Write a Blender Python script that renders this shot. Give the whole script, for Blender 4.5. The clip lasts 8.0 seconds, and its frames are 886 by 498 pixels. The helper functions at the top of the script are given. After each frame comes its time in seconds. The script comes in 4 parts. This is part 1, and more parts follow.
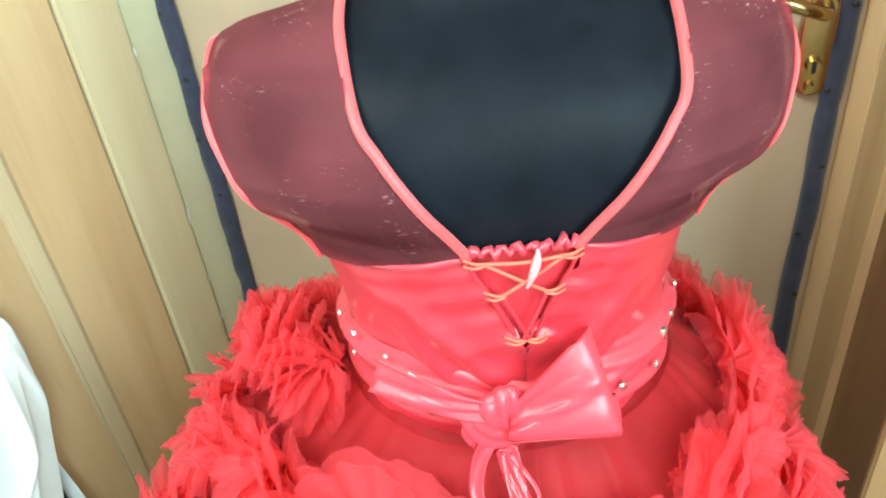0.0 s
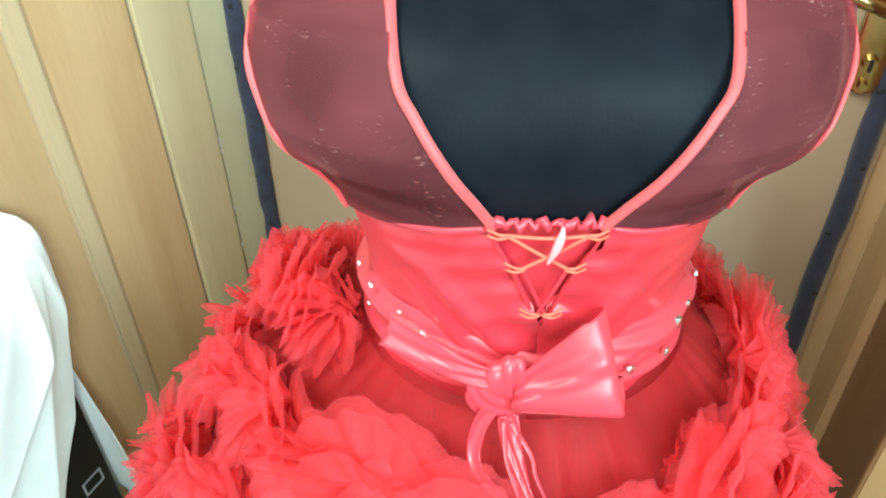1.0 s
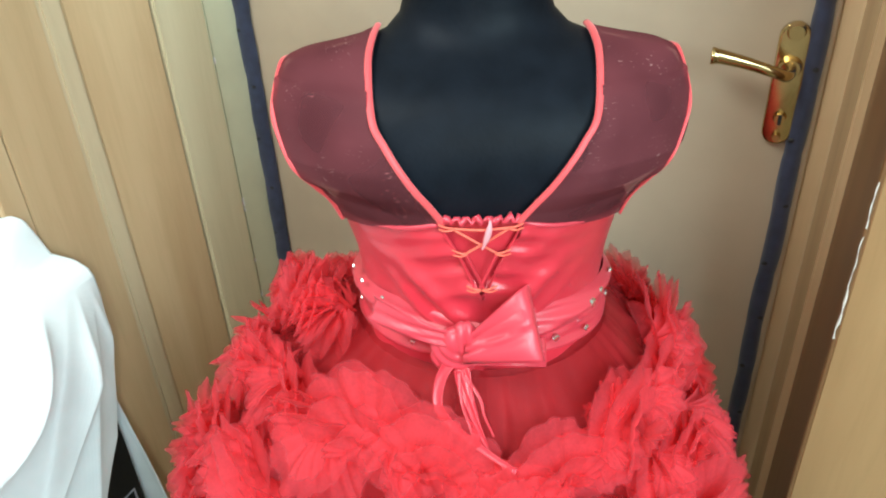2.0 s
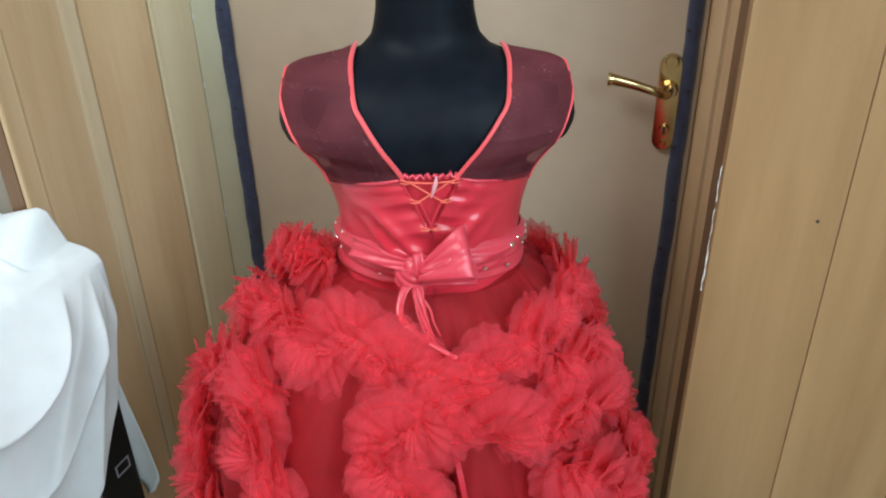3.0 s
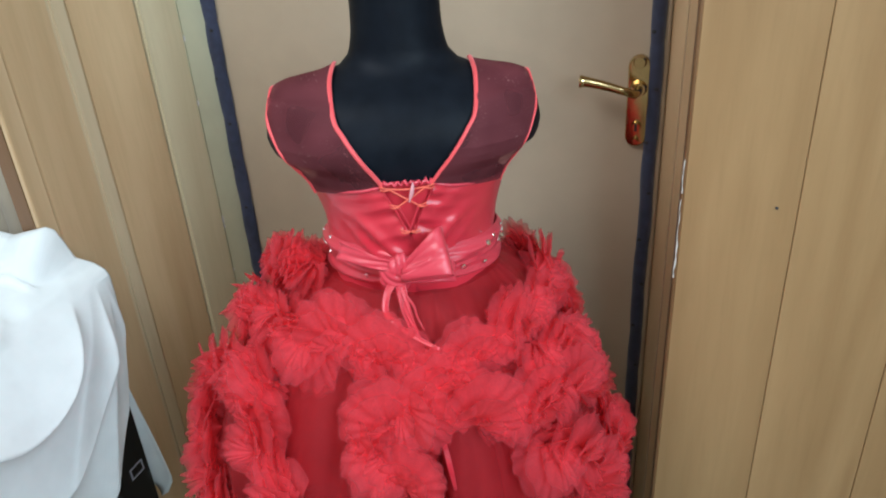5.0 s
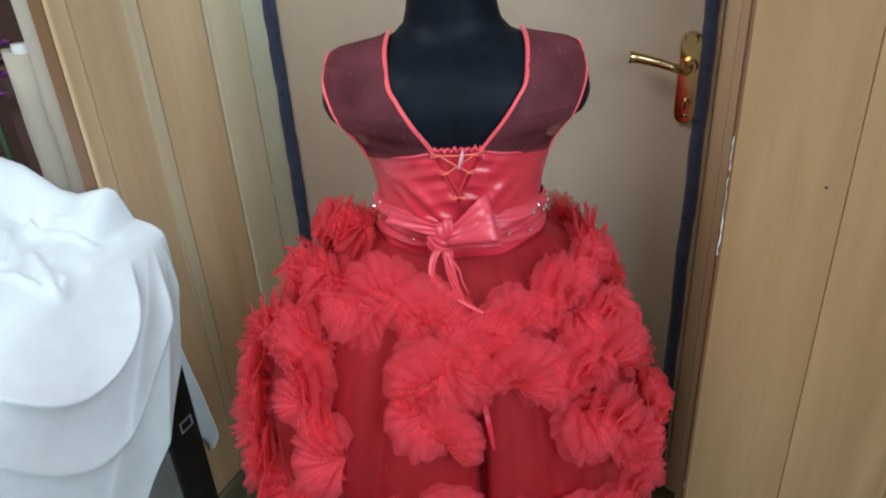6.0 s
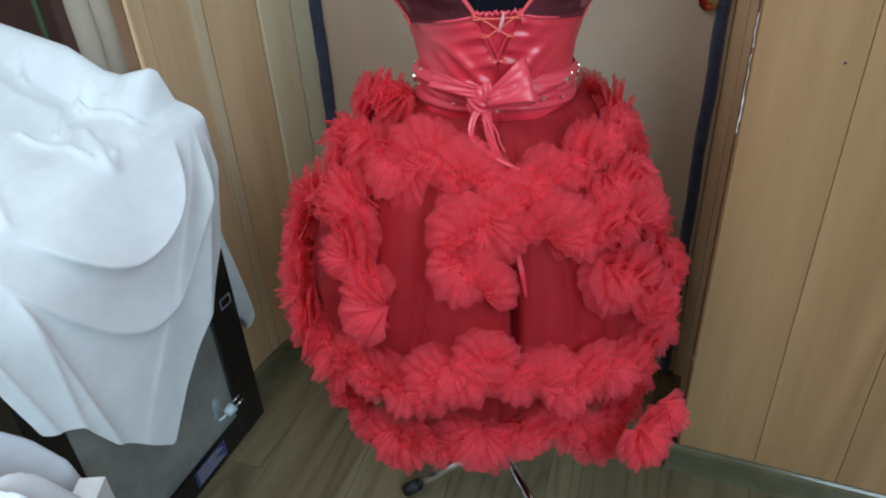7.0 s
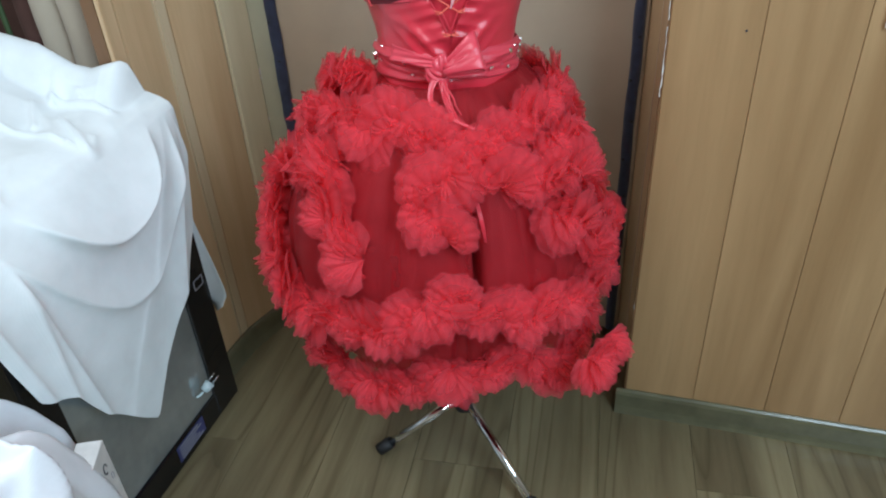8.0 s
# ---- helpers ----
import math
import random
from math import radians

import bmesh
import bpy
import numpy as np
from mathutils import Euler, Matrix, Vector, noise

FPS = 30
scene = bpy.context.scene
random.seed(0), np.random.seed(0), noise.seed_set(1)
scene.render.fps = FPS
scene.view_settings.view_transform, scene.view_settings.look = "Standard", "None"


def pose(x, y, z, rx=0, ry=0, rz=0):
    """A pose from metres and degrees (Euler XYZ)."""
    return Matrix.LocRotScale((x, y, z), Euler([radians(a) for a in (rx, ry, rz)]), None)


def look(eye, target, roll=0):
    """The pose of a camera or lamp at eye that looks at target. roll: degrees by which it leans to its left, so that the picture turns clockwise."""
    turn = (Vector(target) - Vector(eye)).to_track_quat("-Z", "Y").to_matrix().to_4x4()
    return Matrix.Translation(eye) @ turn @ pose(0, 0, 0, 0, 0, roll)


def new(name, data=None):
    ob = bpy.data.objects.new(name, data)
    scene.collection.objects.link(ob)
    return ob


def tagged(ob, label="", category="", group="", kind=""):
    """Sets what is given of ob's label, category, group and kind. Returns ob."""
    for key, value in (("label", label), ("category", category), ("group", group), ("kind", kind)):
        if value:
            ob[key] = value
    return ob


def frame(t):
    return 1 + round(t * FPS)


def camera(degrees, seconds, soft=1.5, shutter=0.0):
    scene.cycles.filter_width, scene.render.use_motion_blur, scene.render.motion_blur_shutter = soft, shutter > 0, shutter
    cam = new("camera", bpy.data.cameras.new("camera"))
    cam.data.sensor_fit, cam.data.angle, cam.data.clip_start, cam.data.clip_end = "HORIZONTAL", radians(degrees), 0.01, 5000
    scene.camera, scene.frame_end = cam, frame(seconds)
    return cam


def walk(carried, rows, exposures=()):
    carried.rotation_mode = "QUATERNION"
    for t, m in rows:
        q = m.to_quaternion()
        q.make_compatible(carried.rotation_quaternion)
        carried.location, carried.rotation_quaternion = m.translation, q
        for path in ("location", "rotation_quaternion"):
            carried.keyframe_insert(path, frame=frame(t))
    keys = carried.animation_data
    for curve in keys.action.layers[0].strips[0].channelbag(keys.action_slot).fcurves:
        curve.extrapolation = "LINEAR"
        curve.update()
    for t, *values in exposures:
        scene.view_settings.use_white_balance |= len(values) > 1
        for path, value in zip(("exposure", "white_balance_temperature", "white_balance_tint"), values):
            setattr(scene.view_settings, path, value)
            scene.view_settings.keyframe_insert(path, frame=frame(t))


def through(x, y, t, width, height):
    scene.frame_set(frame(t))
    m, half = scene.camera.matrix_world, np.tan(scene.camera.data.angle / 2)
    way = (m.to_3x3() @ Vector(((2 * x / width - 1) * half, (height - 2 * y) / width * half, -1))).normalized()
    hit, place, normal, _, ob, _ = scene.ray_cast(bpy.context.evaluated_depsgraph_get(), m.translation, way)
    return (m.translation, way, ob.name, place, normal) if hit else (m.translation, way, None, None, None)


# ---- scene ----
EXPOSURES = [(0, 1.15, 6560, -8), (0.5, 1.03, 6560, -8), (1.0, 1.05, 6580, -8), (1.6, 1.0, 6580, -7), (2.0, 0.52, 6560, 0), (2.3, 0.28, 6500, 5), (3.3, -0.04, 6370, 8), (4.7, -0.02, 6330, 8), (6.0, -0.18, 6080, 9), (6.5, -0.2, 6000, 9), (7.0, -0.36, 5920, 9), (7.5, -0.3, 5960, 9), (8, -0.2, 6050, 9)]
cam = camera(62.27, 8.0, 2.0)
# seconds, place, yaw, pitch, lean to the right
ROWS = [
    (0, 0.098, 0.075, 1.235, 19.72, -33.24, 6.40),
    (0.4, 0.075, 0.055, 1.229, 18.44, -35.31, 5.59),
    (0.8, 0.084, 0.085, 1.247, 19.97, -38.06, 4.52),
    (1, 0.096, 0.078, 1.241, 22.05, -36.94, 1.01),
    (1.2, 0.106, 0.066, 1.227, 20.03, -36.25, -1.58),
    (1.5, 0.122, 0.056, 1.239, 19.86, -37.33, 0.88),
    (1.6, 0.132, 0.046, 1.243, 19.66, -35.57, 1.21),
    (2, 0.187, -0.057, 1.283, 23.21, -30.93, 2.73),
    (2.2, 0.218, -0.109, 1.279, 21.01, -30.02, 1.04),
    (3.3, 0.271, -0.314, 1.318, 17.68, -26.92, 0.60),
    (3.5, 0.278, -0.325, 1.320, 16.80, -26.78, -0.06),
    (4, 0.309, -0.340, 1.324, 18.94, -28.62, 1.07),
    (4.5, 0.316, -0.325, 1.325, 17.90, -28.66, 2.10),
    (4.7, 0.314, -0.322, 1.333, 18.48, -27.86, 3.27),
    (5.8, 0.304, -0.348, 1.337, 20.26, -26.99, 3.54),
    (6, 0.311, -0.354, 1.330, 22.57, -28.55, 3.49),
    (6.4, 0.316, -0.374, 1.301, 23.14, -30.26, 4.33),
    (6.5, 0.315, -0.382, 1.291, 22.81, -30.34, 3.39),
    (7, 0.307, -0.465, 1.291, 23.41, -33.98, 3.36),
    (7.5, 0.314, -0.558, 1.292, 20.78, -33.15, 3.35),
    (8, 0.324, -0.611, 1.298, 18.11, -33.76, 3.46),
]
walk(cam, [(t, pose(x, y, z, 90 + pitch, 0, yaw) @ pose(0, 0, 0, 0, 0, -lean)) for t, x, y, z, yaw, pitch, lean in ROWS], EXPOSURES)
# ---- end of path ----
# ---- world and lamps ----
world = bpy.data.worlds.new("room_air")
scene.world = world
world.use_nodes = True
bg = world.node_tree.nodes["Background"]
bg.inputs["Color"].default_value = (0.75, 0.85, 1.0, 1)
bg.inputs["Strength"].default_value = 0.1


def lamp(name, kind, place, target, watts, colour, size=0.1, size_y=None):
    data = bpy.data.lights.new(name, kind)
    data.energy, data.color = watts, colour
    if kind == "AREA":
        data.shape, data.size, data.size_y = "RECTANGLE", size, size_y or size
    else:
        data.shadow_soft_size = size
    ob = new(name, data)
    ob.matrix_world = look(place, target)
    return ob


# the small torch beside the lens, two added fills standing for unseen room light
lamp("torch_lamp", "POINT", (0.25, -0.27, 1.29), (0, 0.5, 0.8), 3.0, (1.0, 0.95, 0.88), 0.012)
lamp("overhead_fill", "AREA", (-0.55, -0.6, 2.40), (-0.5, -0.3, 0), 27.0, (0.96, 0.97, 1.0), 0.9)
lamp("side_fill", "AREA", (1.55, -1.0, 1.9), (-0.65, 0.4, 0.7), 48.0, (0.70, 0.88, 1.0), 1.1, 1.2)


# ---- materials ----
def material(name):
    m = bpy.data.materials.new(name)
    m.use_nodes = True
    t = m.node_tree
    return m, t, t.nodes["Principled BSDF"]


def node(t, kind, **values):
    n = t.nodes.new(kind)
    for key, value in values.items():
        n.inputs[key.replace("_", " ")].default_value = value
    return n


def ramp(t, source, stops):
    r = t.nodes.new("ShaderNodeValToRGB")
    while len(r.color_ramp.elements) < len(stops):
        r.color_ramp.elements.new(0.5)
    for e, (at, c) in zip(r.color_ramp.elements, stops):
        e.position, e.color = at, (*c, 1) if len(c) == 3 else c
    t.links.new(source, r.inputs[0])
    return r.outputs[0]


def coords(t, scale, kind="Object"):
    c = t.nodes.new("ShaderNodeTexCoord")
    m = t.nodes.new("ShaderNodeMapping")
    m.inputs["Scale"].default_value = scale
    t.links.new(c.outputs[kind], m.inputs["Vector"])
    return m.outputs[0]


def noise_tex(t, vector, scale, detail=4.0, rough=0.55, distort=0.0):
    n = node(t, "ShaderNodeTexNoise", Scale=scale, Detail=detail, Roughness=rough, Distortion=distort)
    t.links.new(vector, n.inputs["Vector"])
    return n.outputs["Fac"]


def bump(t, p, height, strength, distance=0.002):
    b = node(t, "ShaderNodeBump", Strength=strength, Distance=distance)
    t.links.new(height, b.inputs["Height"])
    t.links.new(b.outputs[0], p.inputs["Normal"])


def mix(t, fac, a, b, blend="MIX"):
    n = t.nodes.new("ShaderNodeMix")
    n.data_type, n.blend_type = "RGBA", blend
    for socket, value in ((n.inputs[0], fac), (n.inputs[6], a), (n.inputs[7], b)):
        if isinstance(value, (int, float)):
            socket.default_value = value
        elif isinstance(value, tuple):
            socket.default_value = (*value, 1)
        else:
            t.links.new(value, socket)
    return n.outputs[2]


def plain(name, colour, rough=0.5, metal=0.0, vary=0.12, scale=30.0, relief=0.15, sheen=0.0, spec=0.5):
    """A surface with a faint mottling at two scales."""
    m, t, p = material(name)
    v = coords(t, (1, 1, 1))
    dark = tuple(c * (1 - vary) for c in colour)
    light = tuple(min(1, c * (1 + vary)) for c in colour)
    a = ramp(t, noise_tex(t, v, scale), [(0.3, dark), (0.7, light)])
    b = ramp(t, noise_tex(t, v, scale / 8, 2), [(0.35, (1 - vary,) * 3), (0.65, (1, 1, 1))])
    t.links.new(mix(t, 1.0, a, b, "MULTIPLY"), p.inputs["Base Color"])
    p.inputs["Roughness"].default_value, p.inputs["Metallic"].default_value = rough, metal
    p.inputs["Sheen Weight"].default_value = sheen
    p.inputs["Specular IOR Level"].default_value = spec
    if relief:
        bump(t, p, noise_tex(t, v, scale * 6), relief, 0.0006)
    return m


def wood(name, light, dark, rough=0.4, grain=9.0, along="z", pale=0.5, figure=0.0):
    """Printed or veneered wood with long grain and broad soft figures."""
    m, t, p = material(name)
    k = {"z": (grain, grain, grain * 0.075), "y": (grain, grain * 0.085, grain)}[along]
    info = t.nodes.new("ShaderNodeObjectInfo")
    c = t.nodes.new("ShaderNodeTexCoord")
    add = t.nodes.new("ShaderNodeVectorMath")
    add.operation = "MULTIPLY_ADD"
    add.inputs[1].default_value = (9, 7, 5)
    t.links.new(info.outputs["Random"], add.inputs[0])
    t.links.new(c.outputs["Object"], add.inputs[2])
    mp = t.nodes.new("ShaderNodeMapping")
    mp.inputs["Scale"].default_value = k
    t.links.new(add.outputs[0], mp.inputs["Vector"])
    broad = noise_tex(t, mp.outputs[0], 1.0, 3, 0.5, 1.2)
    fine = noise_tex(t, mp.outputs[0], 9.0, 6, 0.7, 0.4)
    col = ramp(t, broad, [(0.3, dark), (0.5, tuple(pale * a + (1 - pale) * b for a, b in zip(light, dark))), (0.7, light)])
    lines = ramp(t, fine, [(0.32, (0.72, 0.70, 0.66)), (0.55, (1, 1, 1))])
    col = mix(t, 0.45 if figure else 0.28, col, lines, "MULTIPLY")
    if figure:
        # arched rings, the level lines of a stretched soft field
        rings = t.nodes.new("ShaderNodeMath")
        rings.operation = "MULTIPLY"
        rings.inputs[1].default_value = 16.0
        t.links.new(noise_tex(t, mp.outputs[0], 0.75, 1.5, 0.45, 0.3), rings.inputs[0])
        saw = t.nodes.new("ShaderNodeMath")
        saw.operation = "FRACT"
        t.links.new(rings.outputs[0], saw.inputs[0])
        arch = ramp(t, saw.outputs[0], [(0.0, (0.60, 0.57, 0.52)), (0.22, (0.95, 0.95, 0.94)), (0.85, (1, 1, 1)), (1.0, (0.72, 0.70, 0.66))])
        col = mix(t, figure, col, arch, "MULTIPLY")
    t.links.new(col, p.inputs["Base Color"])
    p.inputs["Roughness"].default_value = rough
    bump(t, p, fine, 0.06, 0.0006)
    return m


def cloth(name, colour, rough=0.8, sheen=0.3, weave=900.0, through=0.0, gloss=0.5):
    m, t, p = material(name)
    v = coords(t, (1, 1, 1))
    w = t.nodes.new("ShaderNodeTexWave")
    w.inputs["Scale"].default_value = weave / 6.28
    w.inputs["Distortion"].default_value = 1.0
    t.links.new(v, w.inputs["Vector"])
    soft = ramp(t, noise_tex(t, v, 14.0, 3), [(0.3, tuple(c * 0.9 for c in colour)), (0.7, colour)])
    t.links.new(soft, p.inputs["Base Color"])
    p.inputs["Roughness"].default_value, p.inputs["Sheen Weight"].default_value = rough, sheen
    p.inputs["Specular IOR Level"].default_value = gloss
    bump(t, p, w.outputs["Fac"], 0.12, 0.0004)
    p.inputs["Anisotropic"].default_value = 0.6 if rough < 0.45 else 0.0
    if through:
        out = t.nodes["Material Output"]
        tr = node(t, "ShaderNodeBsdfTranslucent", Color=(*colour, 1))
        mx = t.nodes.new("ShaderNodeMixShader")
        mx.inputs[0].default_value = through
        t.links.new(p.outputs[0], mx.inputs[1])
        t.links.new(tr.outputs[0], mx.inputs[2])
        t.links.new(mx.outputs[0], out.inputs[0])
    return m


def tulle(name, colour, open_share, pass_share=0.4, rough=0.6, spark=0.0, grit=0.2, rim=0.0, tint=(1, 1, 1), glint=0.0):
    """Sheer net: part of the light goes straight through the holes, part glows through the threads."""
    m, t, p = material(name)
    v = coords(t, (1, 1, 1))
    shade = ramp(t, noise_tex(t, v, 25.0, 1), [(0.3, tuple(c * 0.88 for c in colour)), (0.7, colour)])
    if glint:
        # the threads' sparkle painted into the colour as short bright dashes in clusters
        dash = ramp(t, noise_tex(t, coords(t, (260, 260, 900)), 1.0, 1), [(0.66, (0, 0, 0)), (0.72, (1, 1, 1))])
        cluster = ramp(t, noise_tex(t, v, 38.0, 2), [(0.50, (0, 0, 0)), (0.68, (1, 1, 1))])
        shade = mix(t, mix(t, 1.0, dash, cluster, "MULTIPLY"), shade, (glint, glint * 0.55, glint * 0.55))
    t.links.new(shade, p.inputs["Base Color"])
    p.inputs["Roughness"].default_value = rough
    p.inputs["Sheen Weight"].default_value = 0.05 if spark >= 0 else 0.0
    p.inputs["Sheen Tint"].default_value = (1, 0.55, 0.5, 1)
    p.inputs["Specular IOR Level"].default_value = 0.3 + spark
    tr = t.nodes.new("ShaderNodeBsdfTranslucent")
    t.links.new(shade, tr.inputs["Color"])
    m1 = t.nodes.new("ShaderNodeMixShader")
    m1.inputs[0].default_value = pass_share
    t.links.new(p.outputs[0], m1.inputs[1])
    t.links.new(tr.outputs[0], m1.inputs[2])
    hole = node(t, "ShaderNodeBsdfTransparent", Color=(*tint, 1))
    m2 = t.nodes.new("ShaderNodeMixShader")
    gaps = ramp(t, noise_tex(t, v, 20.0, 1), [(0.3, (open_share * 0.9,) * 3), (0.7, (min(1, open_share * 1.1),) * 3)])
    if rim:
        # gathers: fine rays of slightly darker and paler colour
        along = t.nodes.new("ShaderNodeAttribute")
        along.attribute_name = "ray"
        info = t.nodes.new("ShaderNodeObjectInfo")
        shift = t.nodes.new("ShaderNodeMath")
        shift.operation = "MULTIPLY_ADD"
        shift.inputs[1].default_value = 50.0
        t.links.new(info.outputs["Random"], shift.inputs[0])
        t.links.new(along.outputs["Fac"], shift.inputs[2])
        spread = t.nodes.new("ShaderNodeCombineXYZ")
        t.links.new(shift.outputs[0], spread.inputs[0])
        rays = noise_tex(t, spread.outputs[0], 26.0, 2, 0.6)
        tint_rays = mix(t, 1.0, shade, ramp(t, rays, [(0.3, (0.95, 0.91, 0.91)), (0.7, (1, 1, 1))]), "MULTIPLY")
        t.links.new(tint_rays, p.inputs["Base Color"])
        t.links.new(tint_rays, tr.inputs["Color"])
        # single net at the frayed rim, gathered and denser towards the seam
        fray = t.nodes.new("ShaderNodeAttribute")
        fray.attribute_name = "fray"
        more = t.nodes.new("ShaderNodeMath")
        more.operation = "MULTIPLY_ADD"
        more.inputs[1].default_value = rim
        t.links.new(fray.outputs["Fac"], more.inputs[0])
        t.links.new(gaps, more.inputs[2])
        gaps = more.outputs[0]
    t.links.new(gaps, m2.inputs[0])
    t.links.new(m1.outputs[0], m2.inputs[1])
    t.links.new(hole.outputs[0], m2.inputs[2])
    t.links.new(m2.outputs[0], t.nodes["Material Output"].inputs[0])
    if grit:
        bump(t, p, noise_tex(t, v, 1400.0, 2), grit, 0.0004)
    return m


WOOD_RIGHT = wood("pale_oak_laminate", (0.47, 0.300, 0.148), (0.32, 0.188, 0.084), 0.34, 8.0)
WOOD_LEFT = wood("honey_oak_laminate", (0.64, 0.47, 0.28), (0.50, 0.33, 0.175), 0.38, 8.0)
# darkened to hold the return's shade; also the backing behind the boards
WOOD_DARK = wood("dark_brown_wood", (0.24, 0.125, 0.055), (0.15, 0.075, 0.032), 0.4, 8.0)
PALE_OAK = wood("pale_oak_bead", (0.62, 0.50, 0.33), (0.52, 0.40, 0.25), 0.4, 8.0)
CREAM_WOOD = wood("cream_casing_wood", (0.68, 0.60, 0.41), (0.55, 0.46, 0.29), 0.4, 6.0)
FLOOR_WOOD = wood("grey_oak_floor", (0.245, 0.208, 0.118), (0.125, 0.099, 0.054), 0.27, 6.0, "y", 0.5, 0.8)
REVEAL = plain("painted_reveal", (0.62, 0.61, 0.43), 0.45, 0, 0.06, 12)
DOOR_PAINT = plain("beige_door_paint", (0.455, 0.358, 0.258), 0.42, 0, 0.05, 9, 0.08)
PLASTER = plain("wall_plaster", (0.62, 0.58, 0.5), 0.85, 0, 0.06, 8)
CEILING = plain("ceiling_white", (0.75, 0.74, 0.7), 0.9, 0, 0.04, 8)
PADDING = plain("navy_padding", (0.026, 0.033, 0.072), 0.75, 0, 0.25, 60, 0.3, 0.3)
BRASS = plain("polished_brass", (0.56, 0.41, 0.20), 0.17, 1.0, 0.08, 40, 0.05)
CHROME = plain("chrome", (0.75, 0.76, 0.78), 0.09, 1.0, 0.04, 40, 0)
RUBBER = plain("black_rubber", (0.012, 0.012, 0.013), 0.6)
BODY_BLACK = plain("mannequin_black", (0.0075, 0.0100, 0.0150), 0.46, 0, 0.2, 50, 0.3, spec=0.07)
SATIN = cloth("red_satin", (0.63, 0.033, 0.058), 0.29, 0.04, 1600, 0.0, 0.6)
SATIN_PINK = cloth("bright_red_satin", (0.65, 0.046, 0.078), 0.34, 0.06, 1600, 0.0, 0.6)
TULLE = tulle("red_tulle", (1.0, 0.127, 0.168), 0.10, 0.62, 0.9, 0.0, 0.0, 0.48)
SKIRT_TULLE = tulle("red_skirt_tulle", (0.44, 0.016, 0.025), 0.3, 0.35, 0.6, 0.0, 0.0)
OUTER_TULLE = tulle("pink_red_tulle", (0.66, 0.039, 0.053), 0.60, 0.4, 0.7, 0.0, 0.0)
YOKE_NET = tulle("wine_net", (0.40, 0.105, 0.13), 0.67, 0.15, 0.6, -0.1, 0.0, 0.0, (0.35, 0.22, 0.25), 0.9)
BINDING = cloth("coral_binding", (0.82, 0.085, 0.10), 0.5, 0.2, 1200)
LACE_CORD = cloth("orange_cord", (0.85, 0.14, 0.09), 0.45, 0.2, 1500)
WHITE_CLOTH = cloth("white_cotton", (0.81, 0.88, 0.90), 0.85, 0.25, 900)
WHITE_SATIN = cloth("white_satin", (0.89, 0.94, 1.0), 0.24, 0.15, 900)
BEIGE_CLOTH = cloth("beige_cloth", (0.52, 0.46, 0.36), 0.85, 0.2, 700)
BLACK_FRAME = plain("black_gloss_plastic", (0.010, 0.010, 0.011), 0.22, 0, 0.2, 30, 0.05)
BASE_VINYL = plain("olive_vinyl", (0.135, 0.128, 0.075), 0.13, 0, 0.15, 20, 0.1)
CHIP_WHITE = plain("bare_chip", (0.75, 0.73, 0.68), 0.8)
PLUG_WHITE = plain("pale_blue_plastic", (0.62, 0.76, 0.80), 0.4)
CARD_WHITE = plain("white_card", (0.74, 0.74, 0.72), 0.6)
INK = plain("dark_ink", (0.04, 0.04, 0.05), 0.6)
LABEL_BLUE = plain("blue_label", (0.05, 0.055, 0.16), 0.4)
GREY_PRINT = plain("grey_print", (0.32, 0.32, 0.36), 0.5)
PURPLE = plain("purple_petal", (0.16, 0.03, 0.18), 0.6)
LEAF = plain("leaf_green", (0.05, 0.09, 0.035), 0.5)
DARK_BROWN = plain("dark_brown_cloth", (0.11, 0.055, 0.045), 0.8)


def mirror_glass():
    m, t, p = material("dusty_mirror")
    v = coords(t, (1, 1, 1))
    dust = noise_tex(t, v, 9.0, 5)
    t.links.new(ramp(t, dust, [(0.35, (0.36, 0.39, 0.39)), (0.75, (0.56, 0.60, 0.60))]), p.inputs["Base Color"])
    t.links.new(ramp(t, dust, [(0.35, (0.04,) * 3), (0.7, (0.22,) * 3)]), p.inputs["Roughness"])
    p.inputs["Metallic"].default_value = 0.62
    return m


def crystal():
    m, t, p = material("crystal")
    p.inputs["Base Color"].default_value = (0.9, 0.93, 0.95, 1)
    p.inputs["Roughness"].default_value = 0.03
    p.inputs["Metallic"].default_value = 0.95
    return m


MIRROR, CRYSTAL = mirror_glass(), crystal()


# ---- building helpers ----
def part(name, bm, mat, parent=None, label="", smooth=False):
    """Links a bmesh as one mesh object under a thing or a part."""
    me = bpy.data.meshes.new(name)
    if smooth:
        for f in bm.faces:
            f.smooth = True
    bm.to_mesh(me)
    bm.free()
    me.materials.append(mat)
    ob = new(name, me)
    if parent is not None:
        ob.parent = parent
    if label:
        ob["label"] = label
    return ob


def thing(name, place, label, category, rz=0.0, group="", kind=""):
    ob = new(name)
    ob.empty_display_size = 0.05
    ob.matrix_basis = pose(*place, 0, 0, rz)
    return tagged(ob, label, category, group, kind)


def box(x0, x1, y0, y1, z0, z1, edge=0.0, into=None, seg=1):
    bm = into or bmesh.new()
    r = bmesh.ops.create_cube(bm, size=1)
    for v in r["verts"]:
        v.co = Vector(((x0 + x1) / 2 + v.co.x * (x1 - x0), (y0 + y1) / 2 + v.co.y * (y1 - y0), (z0 + z1) / 2 + v.co.z * (z1 - z0)))
    if edge:
        es = {e for v in r["verts"] for e in v.link_edges}
        bmesh.ops.bevel(bm, geom=list(es), offset=edge, segments=seg, affect="EDGES", profile=0.6)
    return bm


